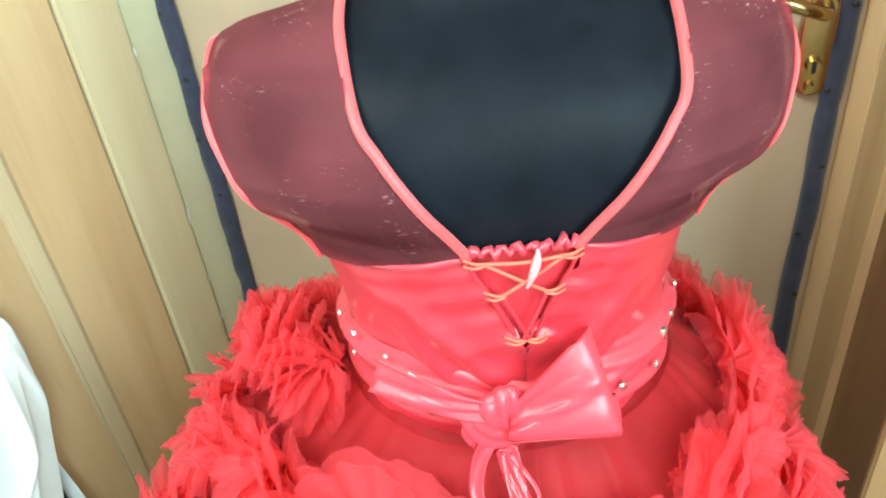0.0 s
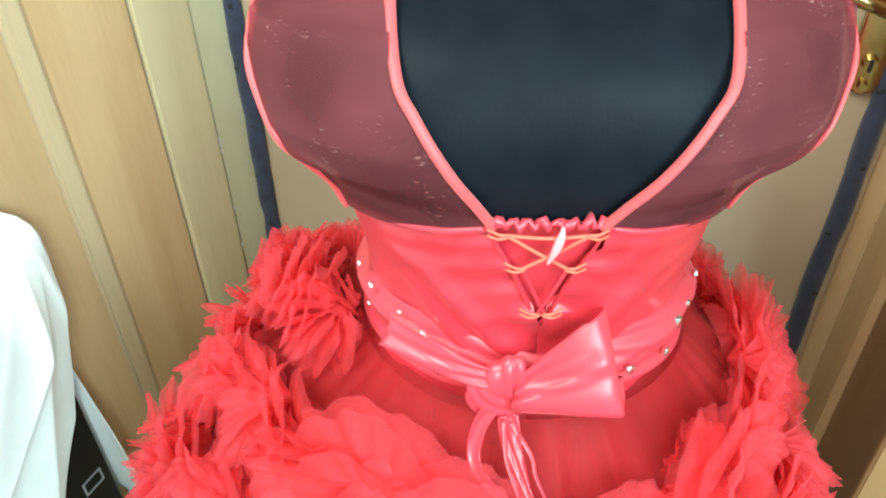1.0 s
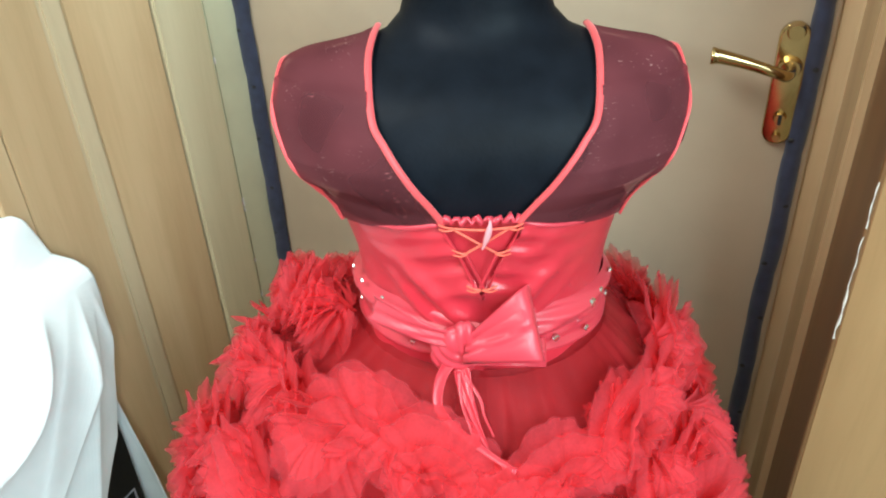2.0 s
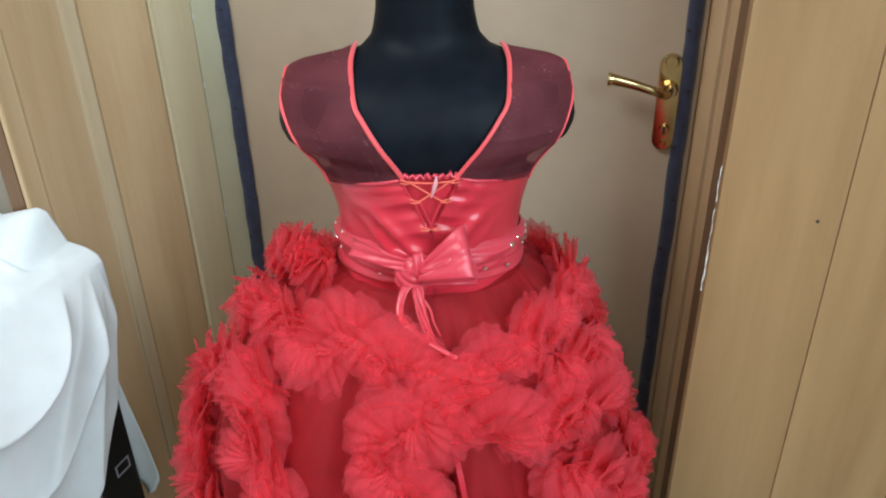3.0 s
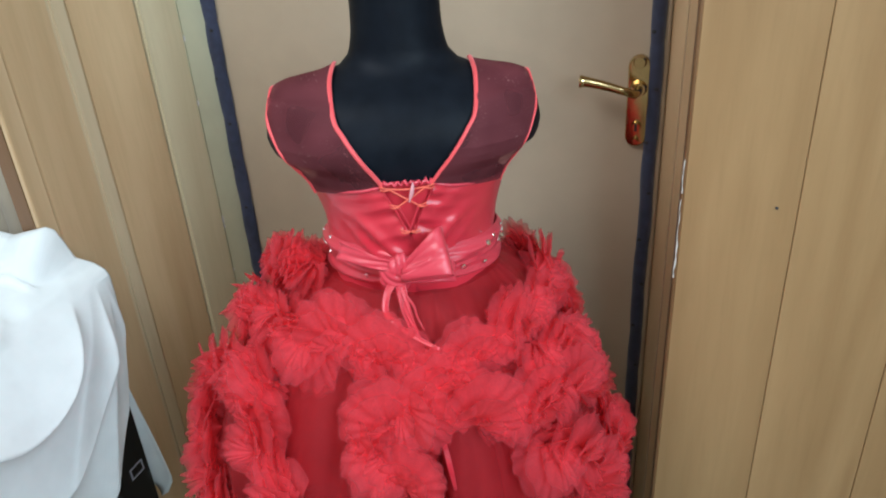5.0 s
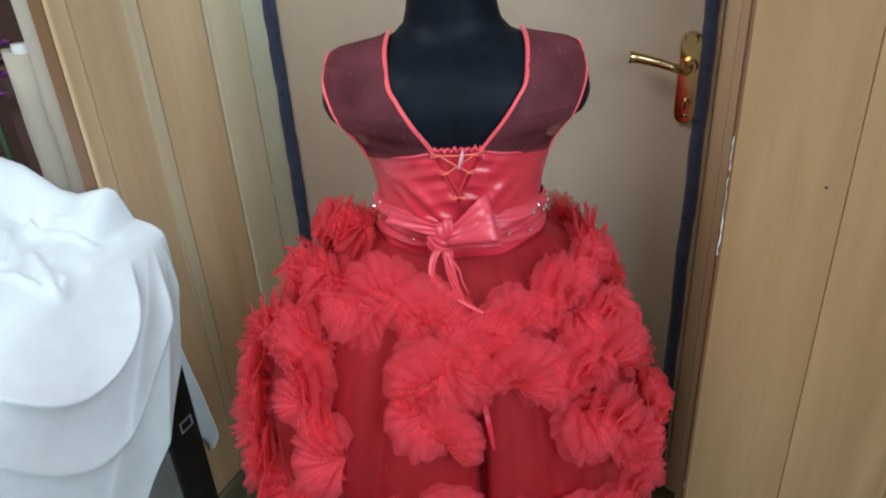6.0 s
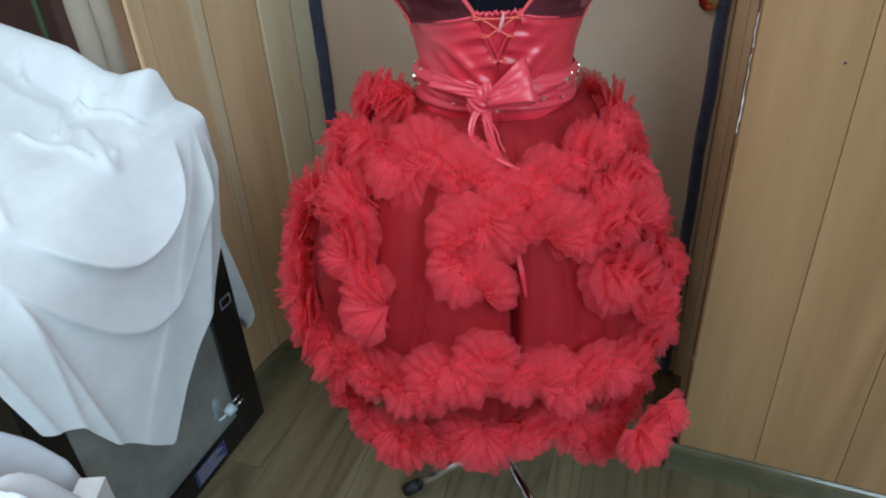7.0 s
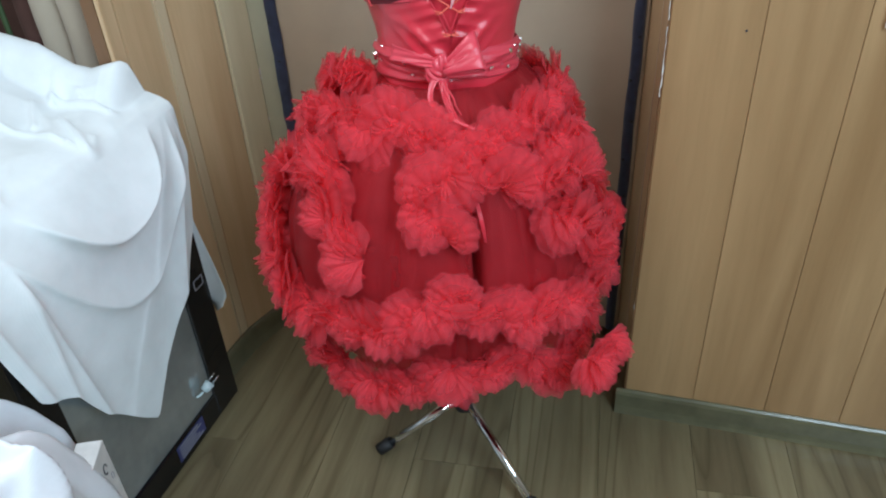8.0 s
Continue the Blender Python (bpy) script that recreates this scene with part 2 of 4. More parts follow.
def prism(points, z0, z1, edge=0.0):
    """An upright solid on a plan outline, given counter-clockwise."""
    bm = bmesh.new()
    low = [bm.verts.new((x, y, z0)) for x, y in points]
    top = [bm.verts.new((x, y, z1)) for x, y in points]
    bm.faces.new(low[::-1])
    bm.faces.new(top)
    n = len(points)
    for i in range(n):
        bm.faces.new((low[i], low[(i + 1) % n], top[(i + 1) % n], top[i]))
    if edge:
        es = [e for e in bm.edges if abs(e.verts[0].co.z - e.verts[1].co.z) > 0.5 * (z1 - z0)]
        bmesh.ops.bevel(bm, geom=es, offset=edge, segments=2, affect="EDGES")
    return bm


def grid(nu, nv, f, closed=False):
    """A sheet from f(u, v), u and v from 0 to 1."""
    bm = bmesh.new()
    rows = []
    for i in range(nu + (0 if closed else 1)):
        rows.append([bm.verts.new(f(i / nu, j / nv)) for j in range(nv + 1)])
    n = len(rows)
    for i in range(nu):
        a, b = rows[i], rows[(i + 1) % n]
        for j in range(nv):
            bm.faces.new((a[j], b[j], b[j + 1], a[j + 1]))
    return bm


def smooth_path(points, steps, closed=False):
    """Catmull-Rom through the points."""
    ps = [Vector(p) for p in points]
    n = len(ps)
    out = []
    for i in range(n if closed else n - 1):
        get = (lambda k: ps[k % n]) if closed else (lambda k: ps[max(0, min(n - 1, k))])
        a, b, c, d = get(i - 1), get(i), get(i + 1), get(i + 2)
        for s in range(steps):
            u = s / steps
            out.append(0.5 * (2 * b + (c - a) * u + (2 * a - 5 * b + 4 * c - d) * u * u + (3 * b - a - 3 * c + d) * u ** 3))
    if not closed:
        out.append(ps[-1])
    return out


def tube(points, radius, sides=8, closed=False, flat=1.0, into=None, normal=None):
    """A round or flattened cord along points; radius a number or a function of 0..1."""
    bm = into or bmesh.new()
    n = len(points)
    rings = []
    side = None
    for i, p in enumerate(points):
        ahead = points[(i + 1) % n if closed else min(i + 1, n - 1)] - points[(i - 1) % n if closed else max(i - 1, 0)]
        ahead.normalize()
        if normal is not None:
            up = Vector(normal(p))
            a = ahead.cross(up).normalized()
        else:
            side = side or Vector((0.3, 0.2, 1)) if i == 0 else side
            a = (side - ahead * side.dot(ahead)).normalized()
            side = a
        b = ahead.cross(a)
        r = radius(i / max(1, n - 1)) if callable(radius) else radius
        rings.append([bm.verts.new(p + a * (r * math.cos(k * math.tau / sides)) + b * (r * flat * math.sin(k * math.tau / sides))) for k in range(sides)])
    for i in range(n if closed else n - 1):
        a, b = rings[i], rings[(i + 1) % n]
        for k in range(sides):
            bm.faces.new((a[k], a[(k + 1) % sides], b[(k + 1) % sides], b[k]))
    if not closed:
        bm.faces.new(rings[0][::-1])
        bm.faces.new(rings[-1])
    return bm


def lerp_table(table, x):
    """Smooth interpolation in rows of (x, values...), x rising."""
    if x <= table[0][0]:
        return table[0][1:]
    for a, b in zip(table, table[1:]):
        if x <= b[0]:
            u = (x - a[0]) / (b[0] - a[0])
            return tuple(p + (q - p) * u for p, q in zip(a[1:], b[1:]))
    return table[-1][1:]


def rnd(a, b):
    return random.uniform(a, b)


# ---- the recess: plan ----
DOOR_Y = 0.945
DOOR_L, DOOR_R = -0.585, 0.283
RIGHT_Y, RIGHT_X = 0.672, 0.328
TOP = 2.45

# floor under the planks
floor = tagged(part("floor", box(-2.0, 2.2, -2.2, 1.3, -0.08, -0.006), FLOOR_WOOD), "grey-brown oak laminate floor in long planks", "floor", kind="structure")

ceiling = tagged(part("ceiling", box(-2.0, 2.2, -2.2, 1.3, TOP, TOP + 0.1), CEILING), "plain white painted room ceiling", "ceiling", kind="structure")
tagged(part("wall_south", box(-2.0, 2.2, -2.3, -2.2, 0, TOP), PLASTER), "plain pale plaster wall behind the room", "wall", kind="structure")
tagged(part("wall_east", box(2.2, 2.3, -2.2, 1.3, 0, TOP), PLASTER), "plain pale plaster side wall of the room", "wall", kind="structure")
tagged(part("wall_west", box(-2.1, -2.0, -2.2, 1.3, 0, TOP), PLASTER), "plain pale plaster side wall of the room", "wall", kind="structure")
tagged(part("wall_north", box(-2.0, 2.2, 1.2, 1.3, 0, TOP), PLASTER), "plain wall behind the closed door", "wall", kind="structure")

# right wall: laminate boards on a core
wall_right = tagged(part("wall_right", box(RIGHT_X + 0.004, 2.2, RIGHT_Y + 0.008, 1.2, 0, TOP), WOOD_DARK), "wall clad in pale oak laminate boards with thin joints", "wall", kind="structure")
x = RIGHT_X
for k, w in enumerate((0.148, 0.150, 0.15, 0.15, 0.15, 0.15, 0.15, 0.15)):
    part("board", box(x + 0.0004, x + w - 0.0004, RIGHT_Y, RIGHT_Y + 0.008, 0.0, TOP, 0.0009), WOOD_RIGHT, wall_right)
    x += w
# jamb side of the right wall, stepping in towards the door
# brown board with the shade of the recess put into its darker colour
part("return_board", box(RIGHT_X - 0.004, RIGHT_X + 0.004, RIGHT_Y + 0.001, 0.842, 0, TOP, 0.0015), WOOD_DARK, wall_right, "return board in a dark brown that carries its shade")
for z0, z1, d in ((0.915, 0.965, 0.004), (0.845, 0.905, 0.003), (0.78, 0.848, 0.007), (0.30, 0.312, 0.003)):
    bm = tube(smooth_path([(RIGHT_X - 0.0035 + rnd(-0.001, 0.001), RIGHT_Y - 0.001, z0 + (z1 - z0) * i / 6) for i in range(7)], 3), lambda u, d=d: d * 0.17 * (0.35 + abs(math.sin(math.pi * u * 2.5 + d * 300))), 5)
    part("chip", bm, CHIP_WHITE, wall_right, "white chipped laminate edge")

tagged(part("door_casing", prism([(0.313, 0.84), (0.334, 0.84), (0.334, 0.99), (0.288, 0.99), (0.288, 0.955), (0.311, 0.948)], 0, TOP, 0.002), WOOD_LEFT), "varnished wooden door casing beside the brown return", "door casing", kind="structure")

# left wall: boards along the recess, a pale corner bead, cream casing and painted reveal
wall_left = tagged(part("wall_left", prism([(-0.70, 0.497), (-0.672, 0.497), (-0.672, 0.66), (-0.628, 0.80), (-0.612, 0.88), (-0.60, 1.2), (-0.70, 1.2)], 0, TOP), WOOD_DARK), "recess wall clad in honey oak laminate boards", "wall", kind="structure")


def board_on(a, b, proud, mat, name="board", edge=0.0015, label="", parent=None, z0=0.0, z1=TOP):
    """An upright board whose face runs from plan point a to b."""
    a, b = Vector((*a, 0)), Vector((*b, 0))
    n = (b - a).normalized().cross(Vector((0, 0, 1)))
    pts = [a - n * 0.004, b - n * 0.004, b + n * proud, a + n * proud]
    area = sum(p.x * q.y - q.x * p.y for p, q in zip(pts, pts[1:] + pts[:1]))
    pts = pts if area > 0 else pts[::-1]
    return part(name, prism([(p.x, p.y) for p in pts], z0, z1, edge), mat, parent, label)


board_on((-0.668, 0.498), (-0.668, 0.533), 0.006, WOOD_LEFT, parent=wall_left)
board_on((-0.668, 0.535), (-0.665, 0.640), 0.006, WOOD_LEFT, parent=wall_left)
board_on((-0.665, 0.641), (-0.6595, 0.674), 0.009, PALE_OAK, "corner_bead", 0.005, "pale wooden corner bead", wall_left)
board_on((-0.6595, 0.675), (-0.624, 0.793), 0.006, WOOD_LEFT, parent=wall_left)
board_on((-0.622, 0.795), (-0.6, 0.876), 0.009, CREAM_WOOD, "casing_board", 0.003, "cream painted casing board", wall_left)
board_on((-0.601, 0.878), (-0.586, 0.938), 0.006, REVEAL, "reveal_board", 0.002, "chipped pale green painted reveal", wall_left)
for k, (z, s) in enumerate(((0.955, 0.006), (0.70, 0.012), (0.685, 0.005), (0.505, 0.008), (0.58, 0.004), (1.08, 0.006), (0.41, 0.006))):
    bm = bmesh.new()
    bmesh.ops.create_icosphere(bm, subdivisions=1, radius=1)
    for v in bm.verts:
        v.co = Vector((-0.5935 + v.co.x * 0.0025, 0.877 + v.co.y * 0.003, z + v.co.z * s * rnd(0.7, 1.3)))
    part("chip", bm, CHIP_WHITE, wall_left, "white chip in the paint")

# skirting at the foot of both walls
SKIRT_H = 0.066


def skirting(a, b, label):
    a, b = Vector((*a, 0)), Vector((*b, 0))
    d = (b - a).normalized()
    n = d.cross(Vector((0, 0, 1)))
    prof = [(0, 0), (0.016, 0), (0.013, 0.008), (0.011, 0.02), (0.011, SKIRT_H - 0.012), (0.0085, SKIRT_H - 0.004), (0.004, SKIRT_H), (0, SKIRT_H)]
    bm = bmesh.new()
    ends = [[bm.verts.new(p + n * o + Vector((0, 0, h))) for o, h in prof] for p in (a, b)]
    for i in range(len(prof)):
        j = (i + 1) % len(prof)
        bm.faces.new((ends[0][i], ends[0][j], ends[1][j], ends[1][i]))
    bm.faces.new(ends[0][::-1])
    bm.faces.new(ends[1])
    bmesh.ops.recalc_face_normals(bm, faces=bm.faces)
    return tagged(part("baseboard", bm, BASE_VINYL), label, "baseboard", kind="structure")


skirting((RIGHT_X - 0.02, RIGHT_Y - 0.0005), (2.19, RIGHT_Y - 0.0005), "olive vinyl baseboard with a shiny top edge")
skirting((-0.654, 0.668), (-0.617, 0.80), "olive vinyl baseboard along the recess")
skirting((-0.661, 0.535), (-0.654, 0.667), "olive vinyl baseboard along the recess")

# ---- door ----
door = tagged(new("door_1"), "closed beige painted door with padded dark edges", "door", kind="structure")
part("leaf", box(DOOR_L - 0.02, 0.287, DOOR_Y, DOOR_Y + 0.04, 0.012, 2.03, 0.003), DOOR_PAINT, door)


def strip(x, sign, amount):
    """A stuffed draught roll tacked along the edge of the leaf."""
    bm = bmesh.new()
    rings = []
    for i in range(181):
        z = 0.02 + i * 2.0 / 180
        pinch = abs(math.sin(math.pi * (z + 0.03 * sign) / 0.094)) ** 0.35
        wob = noise.noise((z * 9, x * 5, 1.7)) * 0.0022
        w, d = 0.0165 * amount * (0.86 + 0.14 * pinch), 0.013 * (0.7 + 0.3 * pinch) * (1 + 0.25 * noise.noise((z * 25, x, 3)))
        rings.append([bm.verts.new((x + wob + math.cos(a) * w, DOOR_Y - 0.004 - max(0, math.sin(a)) * d, z)) for a in [math.pi * (k / 8) for k in range(9)]])
    for a, b in zip(rings, rings[1:]):
        for k in range(8):
            bm.faces.new((a[k], a[k + 1], b[k + 1], b[k]))
    bmesh.ops.recalc_face_normals(bm, faces=bm.faces)
    roll = part("draught_strip", bm, PADDING, door, "dark navy padded draught strip", True)
    z = 0.05
    k = 0
    while z < 1.95:
        tack = bmesh.new()
        bmesh.ops.create_icosphere(tack, subdivisions=1, radius=0.0045)
        for v in tack.verts:
            v.co = Vector((x + (0.006 if k % 2 else -0.004) * sign + v.co.x, DOOR_Y - 0.0155 + v.co.y * 0.5, z + v.co.z * 0.8))
        part("tack", tack, RUBBER, roll)
        z += 0.094
        k += 1
    return roll


strip(DOOR_L + 0.012, 1, 1.0)
strip(DOOR_R - 0.015, -1, 0.75)

# handle: long brass plate, lever, keyhole


def rounded_plate(cx, cz, w, h, y0, y1, steps=10):
    bm = bmesh.new()
    pts = []
    for k in range(2 * steps + 2):
        up = k <= steps
        a = math.pi * (k / steps if up else (k - 1) / steps)
        pts.append((cx + math.cos(a) * w / 2, cz + (h / 2 - w / 2 if up else -(h / 2 - w / 2)) + math.sin(a) * w / 2))
    front = [bm.verts.new((px, y0, pz)) for px, pz in pts]
    back = [bm.verts.new((px, y1, pz)) for px, pz in pts]
    bm.faces.new(front)
    bm.faces.new(back[::-1])
    n = len(pts)
    for i in range(n):
        bm.faces.new((front[i], back[i], back[(i + 1) % n], front[(i + 1) % n]))
    bmesh.ops.recalc_face_normals(bm, faces=bm.faces)
    es = [e for e in bm.edges if abs(e.verts[0].co.y - y0) < 1e-6 and abs(e.verts[1].co.y - y0) < 1e-6]
    bmesh.ops.bevel(bm, geom=es, offset=0.003, segments=3, affect="EDGES", profile=0.6)
    return bm


HX, HZ = 0.243, 0.966
plate = part("handle_plate", rounded_plate(HX, HZ, 0.037, 0.158, DOOR_Y - 0.011, DOOR_Y), BRASS, door, "polished brass back plate", True)
lever_pts = smooth_path([(HX, DOOR_Y - 0.008, 0.990), (HX, DOOR_Y - 0.035, 0.990), (HX - 0.004, DOOR_Y - 0.052, 0.991), (HX - 0.022, DOOR_Y - 0.06, 0.998), (HX - 0.05, DOOR_Y - 0.062, 1.006), (HX - 0.08, DOOR_Y - 0.066, 1.013), (HX - 0.092, DOOR_Y - 0.067, 1.014)], 6)
part("lever", tube(lever_pts, lambda u: 0.0095 - 0.0025 * math.sin(math.pi * min(1, u * 1.1)) + (0.001 if u > 0.9 else 0), 12, flat=0.85), BRASS, door, "curved brass lever", True)
for z, r, d in ((0.990, 0.0155, 0.016), (1.034, 0.012, 0.013), (0.925, 0.009, 0.014), (0.899, 0.006, 0.013)):
    bm = bmesh.new()
    bmesh.ops.create_cone(bm, cap_ends=True, segments=20, radius1=r, radius2=r * 0.75, depth=d, matrix=Matrix.Translation((HX, DOOR_Y - 0.008 - d / 2, z)) @ Matrix.Rotation(radians(90), 4, "X"))
    part("rosette" if r > 0.01 else "screw", bm, BRASS, plate)
part("keyhole", box(HX - 0.002, HX + 0.002, DOOR_Y - 0.0235, DOOR_Y - 0.0215, 0.918, 0.931), RUBBER, plate)

# ---- mannequin on its stand ----
MX, MY, MTURN = -0.0045, 0.4755, 20.0
# height, half width, half depth, shift to the front
BODY = [(0.70, 0.118, 0.100, 0.0), (0.78, 0.120, 0.106, 0.0), (0.84, 0.110, 0.103, 0.0), (0.88, 0.103, 0.099, 0.0), (0.92, 0.0995, 0.098, 0.0), (0.95, 0.1015, 0.100, 0.0),
        (0.975, 0.105, 0.102, 0.0), (1.0, 0.109, 0.104, 0.001), (1.02, 0.114, 0.106, 0.002), (1.036, 0.121, 0.108, 0.002), (1.044, 0.146, 0.110, 0.001), (1.052, 0.160, 0.111, 0.0),
        (1.07, 0.164, 0.112, -0.001), (1.09, 0.160, 0.106, -0.003), (1.103, 0.156, 0.096, -0.007), (1.114, 0.151, 0.080, -0.015), (1.122, 0.145, 0.062, -0.022), (1.128, 0.134, 0.046, -0.027),
        (1.133, 0.113, 0.036, -0.029), (1.137, 0.091, 0.034, -0.026), (1.144, 0.067, 0.039, -0.014), (1.155, 0.057, 0.046, -0.004), (1.18, 0.052, 0.049, 0.0), (1.22, 0.0505, 0.049, 0.0), (1.275, 0.05, 0.049, 0.0)]
# squareness of the cross-section: flat across the shoulder blades, round at waist and neck
SQUARE = [(1.0, 1.0), (1.05, 0.88), (1.115, 0.84), (1.146, 1.0)]


def torso(z, angle, out=0.0):
    """A point of the torso in its own axes; angle 0 is the middle of the back, 90 its right."""
    a, b, s = lerp_table(BODY, z)
    e = lerp_table(SQUARE, z)[0]
    ca, sa = math.cos(angle), math.sin(angle)
    if ca > 0 and 0.99 < z < 1.12:
        # shoulder blades
        b += 0.005 * math.exp(-((abs(sa) - 0.40) / 0.17) ** 2) * math.sin(math.pi * (z - 0.99) / 0.13)
    return Vector(((a + out) * math.copysign(abs(sa) ** e, sa), -(b + out) * math.copysign(abs(ca) ** e, ca) + s, z))


def back_at(z, u, out=0.0):
    """The point of the back u metres beside its middle line."""
    a, e = lerp_table(BODY, z)[0], lerp_table(SQUARE, z)[0]
    return torso(z, math.asin(math.copysign(min(1, abs(u) / (a + out)) ** (1 / e), u)), out)


def mannequin():
    zs = []
    for p, q in zip(BODY, BODY[1:]):
        n = max(1, round((q[0] - p[0]) / 0.009))
        zs += [p[0] + (q[0] - p[0]) * k / n for k in range(n)]
    zs.append(BODY[-1][0])
    bm = bmesh.new()
    rings = [[bm.verts.new(torso(z, math.tau * k / 56)) for k in range(56)] for z in zs]
    for a, b in zip(rings, rings[1:]):
        for k in range(56):
            bm.faces.new((a[k], a[(k + 1) % 56], b[(k + 1) % 56], b[k]))
    bm.faces.new(rings[0][::-1])
    top = bmesh.ops.inset_region(bm, faces=[bm.faces.new(rings[-1])], thickness=0.006, depth=0.004)
    bmesh.ops.smooth_vert(bm, verts=bm.verts, factor=0.5, use_axis_x=True, use_axis_y=True, use_axis_z=True)
    return bm


body = part("mannequin", mannequin(), BODY_BLACK, smooth=True)
body.matrix_basis = pose(MX, MY, 0, 0, 0, MTURN)
tagged(body, "black child-size torso mannequin with a plain neck", "mannequin")

stand = thing("mannequin_stand", (MX, MY, 0), "chrome tripod stand with black rubber feet", "stand")
part("pole", tube([Vector((0, 0, 0.14)), Vector((0, 0, 0.4)), Vector((0, 0, 0.71))], 0.0125, 16), CHROME, stand, smooth=True)
bm = bmesh.new()
bmesh.ops.create_cone(bm, cap_ends=True, segments=20, radius1=0.02, radius2=0.017, depth=0.05, matrix=Matrix.Translation((0, 0, 0.15)))
part("hub", bm, RUBBER, stand, "black plastic hub")
for fx, fy in ((-0.18, -0.065), (0.19, -0.147), (0.03, 0.21)):
    end = Vector((fx, fy, 0.014))
    flat = Vector((fx, fy, 0)).normalized()
    start = flat * 0.012 + Vector((0, 0, 0.15))
    leg = part("leg", tube([start, (start + end) / 2, end], 0.0098, 14), CHROME, stand, smooth=True)
    part("rubber_foot", tube([end + (start - end).normalized() * 0.03, end + (start - end).normalized() * 0.006, end - (start - end).normalized() * 0.004], 0.0138, 14), RUBBER, leg, smooth=True)

# ---- dress ----
dress = thing("party_dress", (MX, MY, 0), "bright red child's party dress with tulle ruffles on a mannequin", "dress", MTURN)
NECK = [(1.030, 0.0265), (1.045, 0.0360), (1.065, 0.0500), (1.085, 0.0630), (1.100, 0.0720), (1.112, 0.0785), (1.118, 0.0800)]
ARM = [(0.995, 0.1070), (1.013, 0.1095), (1.037, 0.1215), (1.055, 0.1320), (1.075, 0.1425), (1.093, 0.150), (1.105, 0.1515), (1.114, 0.149)]
# half width of the net where it spans freely between bodice and arm
SPAN = [(0.99, 0.1145), (1.02, 0.124), (1.045, 0.144), (1.06, 0.162)]
OVER = 1.114


def shell(z, angle, out):
    """The dress's own surface: a little wider than the body below the arms."""
    k = max(0.0, min(1.0, (z - 0.965) / 0.04))
    p = torso(min(z, 1.018), angle, out)
    return Vector((p.x * (1 + 0.035 * k), p.y, z))


def edge_of(table, z):
    return lerp_table(table, z)[0]


def body_top(x, y):
    """Height of the body's upper surface over a plan point."""
    low, high = 1.05, 1.17
    for _ in range(24):
        z = (low + high) / 2
        a, b, s = lerp_table(BODY, z)
        n = 2 / lerp_table(SQUARE, z)[0]
        if (abs(x) / a) ** n + (abs(y - s) / b) ** n < 1:
            low = z
        else:
            high = z
    return low


def yoke_at(z, u, out):
    """The point of the net u metres beside the middle: on the body above, spanning freely below the arms."""
    on = back_at(z, u, out)
    if z >= 1.06:
        return on
    a, b, s = lerp_table(BODY, z)
    n = 2 / lerp_table(SQUARE, z)[0]
    wide = edge_of(SPAN, z) + out
    free = -(b + out) * max(0.0, 1 - (min(abs(u), wide) / wide) ** n) ** (1 / n) + s
    k = max(0.0, min(1.0, (z - 1.035) / 0.025)) if abs(on.x) >= abs(u) - 1e-6 else 0.0
    return Vector((u, free + (on.y - free) * k, z))


def neck_x(z, side):
    """The neckline lies a little to the right of the middle line."""
    return edge_of(NECK, z) + 0.0035 * side * min(1, (z - 1.03) / 0.07)


def bodice_top(turn):
    """Height of the bodice's upper edge at an angle from the middle of the back."""
    turn = min(abs(turn), math.tau - abs(turn))
    return 1.0225 - 0.020 * (1 - math.cos(turn)) + 0.0095 * math.exp(-(turn / 0.36) ** 2)


def over_shoulder(side, x, k, out):
    """The point at share k of the way from the back over the shoulder to the front."""
    y0 = yoke_at(OVER, x, out).y
    y = y0 + (0.045 - y0) * k
    top = max(body_top(x, y), OVER - 0.05 * k * k)
    return Vector((side * x, y, top + out))


def yoke(side):
    """One net panel from the bodice edge up the back and over the shoulder."""
    def at(u, v):
        if v < 0.68:
            low = bodice_top(math.asin(min(0.97, (0.027 + 0.085 * u) / 0.118)))
            z = low + (OVER - low) * v / 0.68
            n = neck_x(z, side) if z > 1.03 else 0.0265 - (1.03 - z) * 0.3
            x = n + (edge_of(ARM, z) - n) * u
            p = yoke_at(z, x, 0.0060)
            ripple = 0.0012 * noise.noise((x * 60 * side, z * 45, 3)) * math.sin(math.pi * u)
            return Vector((p.x * side, p.y - abs(ripple), p.z))
        k = (v - 0.68) / 0.32
        n = neck_x(OVER, side)
        return over_shoulder(side, n + (edge_of(ARM, OVER) - n) * u, k, 0.0055)
    return grid(40, 80, at)


def front_yoke():
    def at(u, v):
        z = 0.99 + (1.112 - 0.99) * v
        return torso(z, math.pi * (0.66 + 0.68 * u), 0.004)
    return grid(40, 24, at)


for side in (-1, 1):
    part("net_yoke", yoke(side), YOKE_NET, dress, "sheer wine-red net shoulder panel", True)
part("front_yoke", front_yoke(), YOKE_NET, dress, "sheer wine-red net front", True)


def edge_cord(points, radius, name, mat, label="", flat=0.5):
    return part(name, tube(points, radius, 8, flat=flat), mat, dress, label, True)


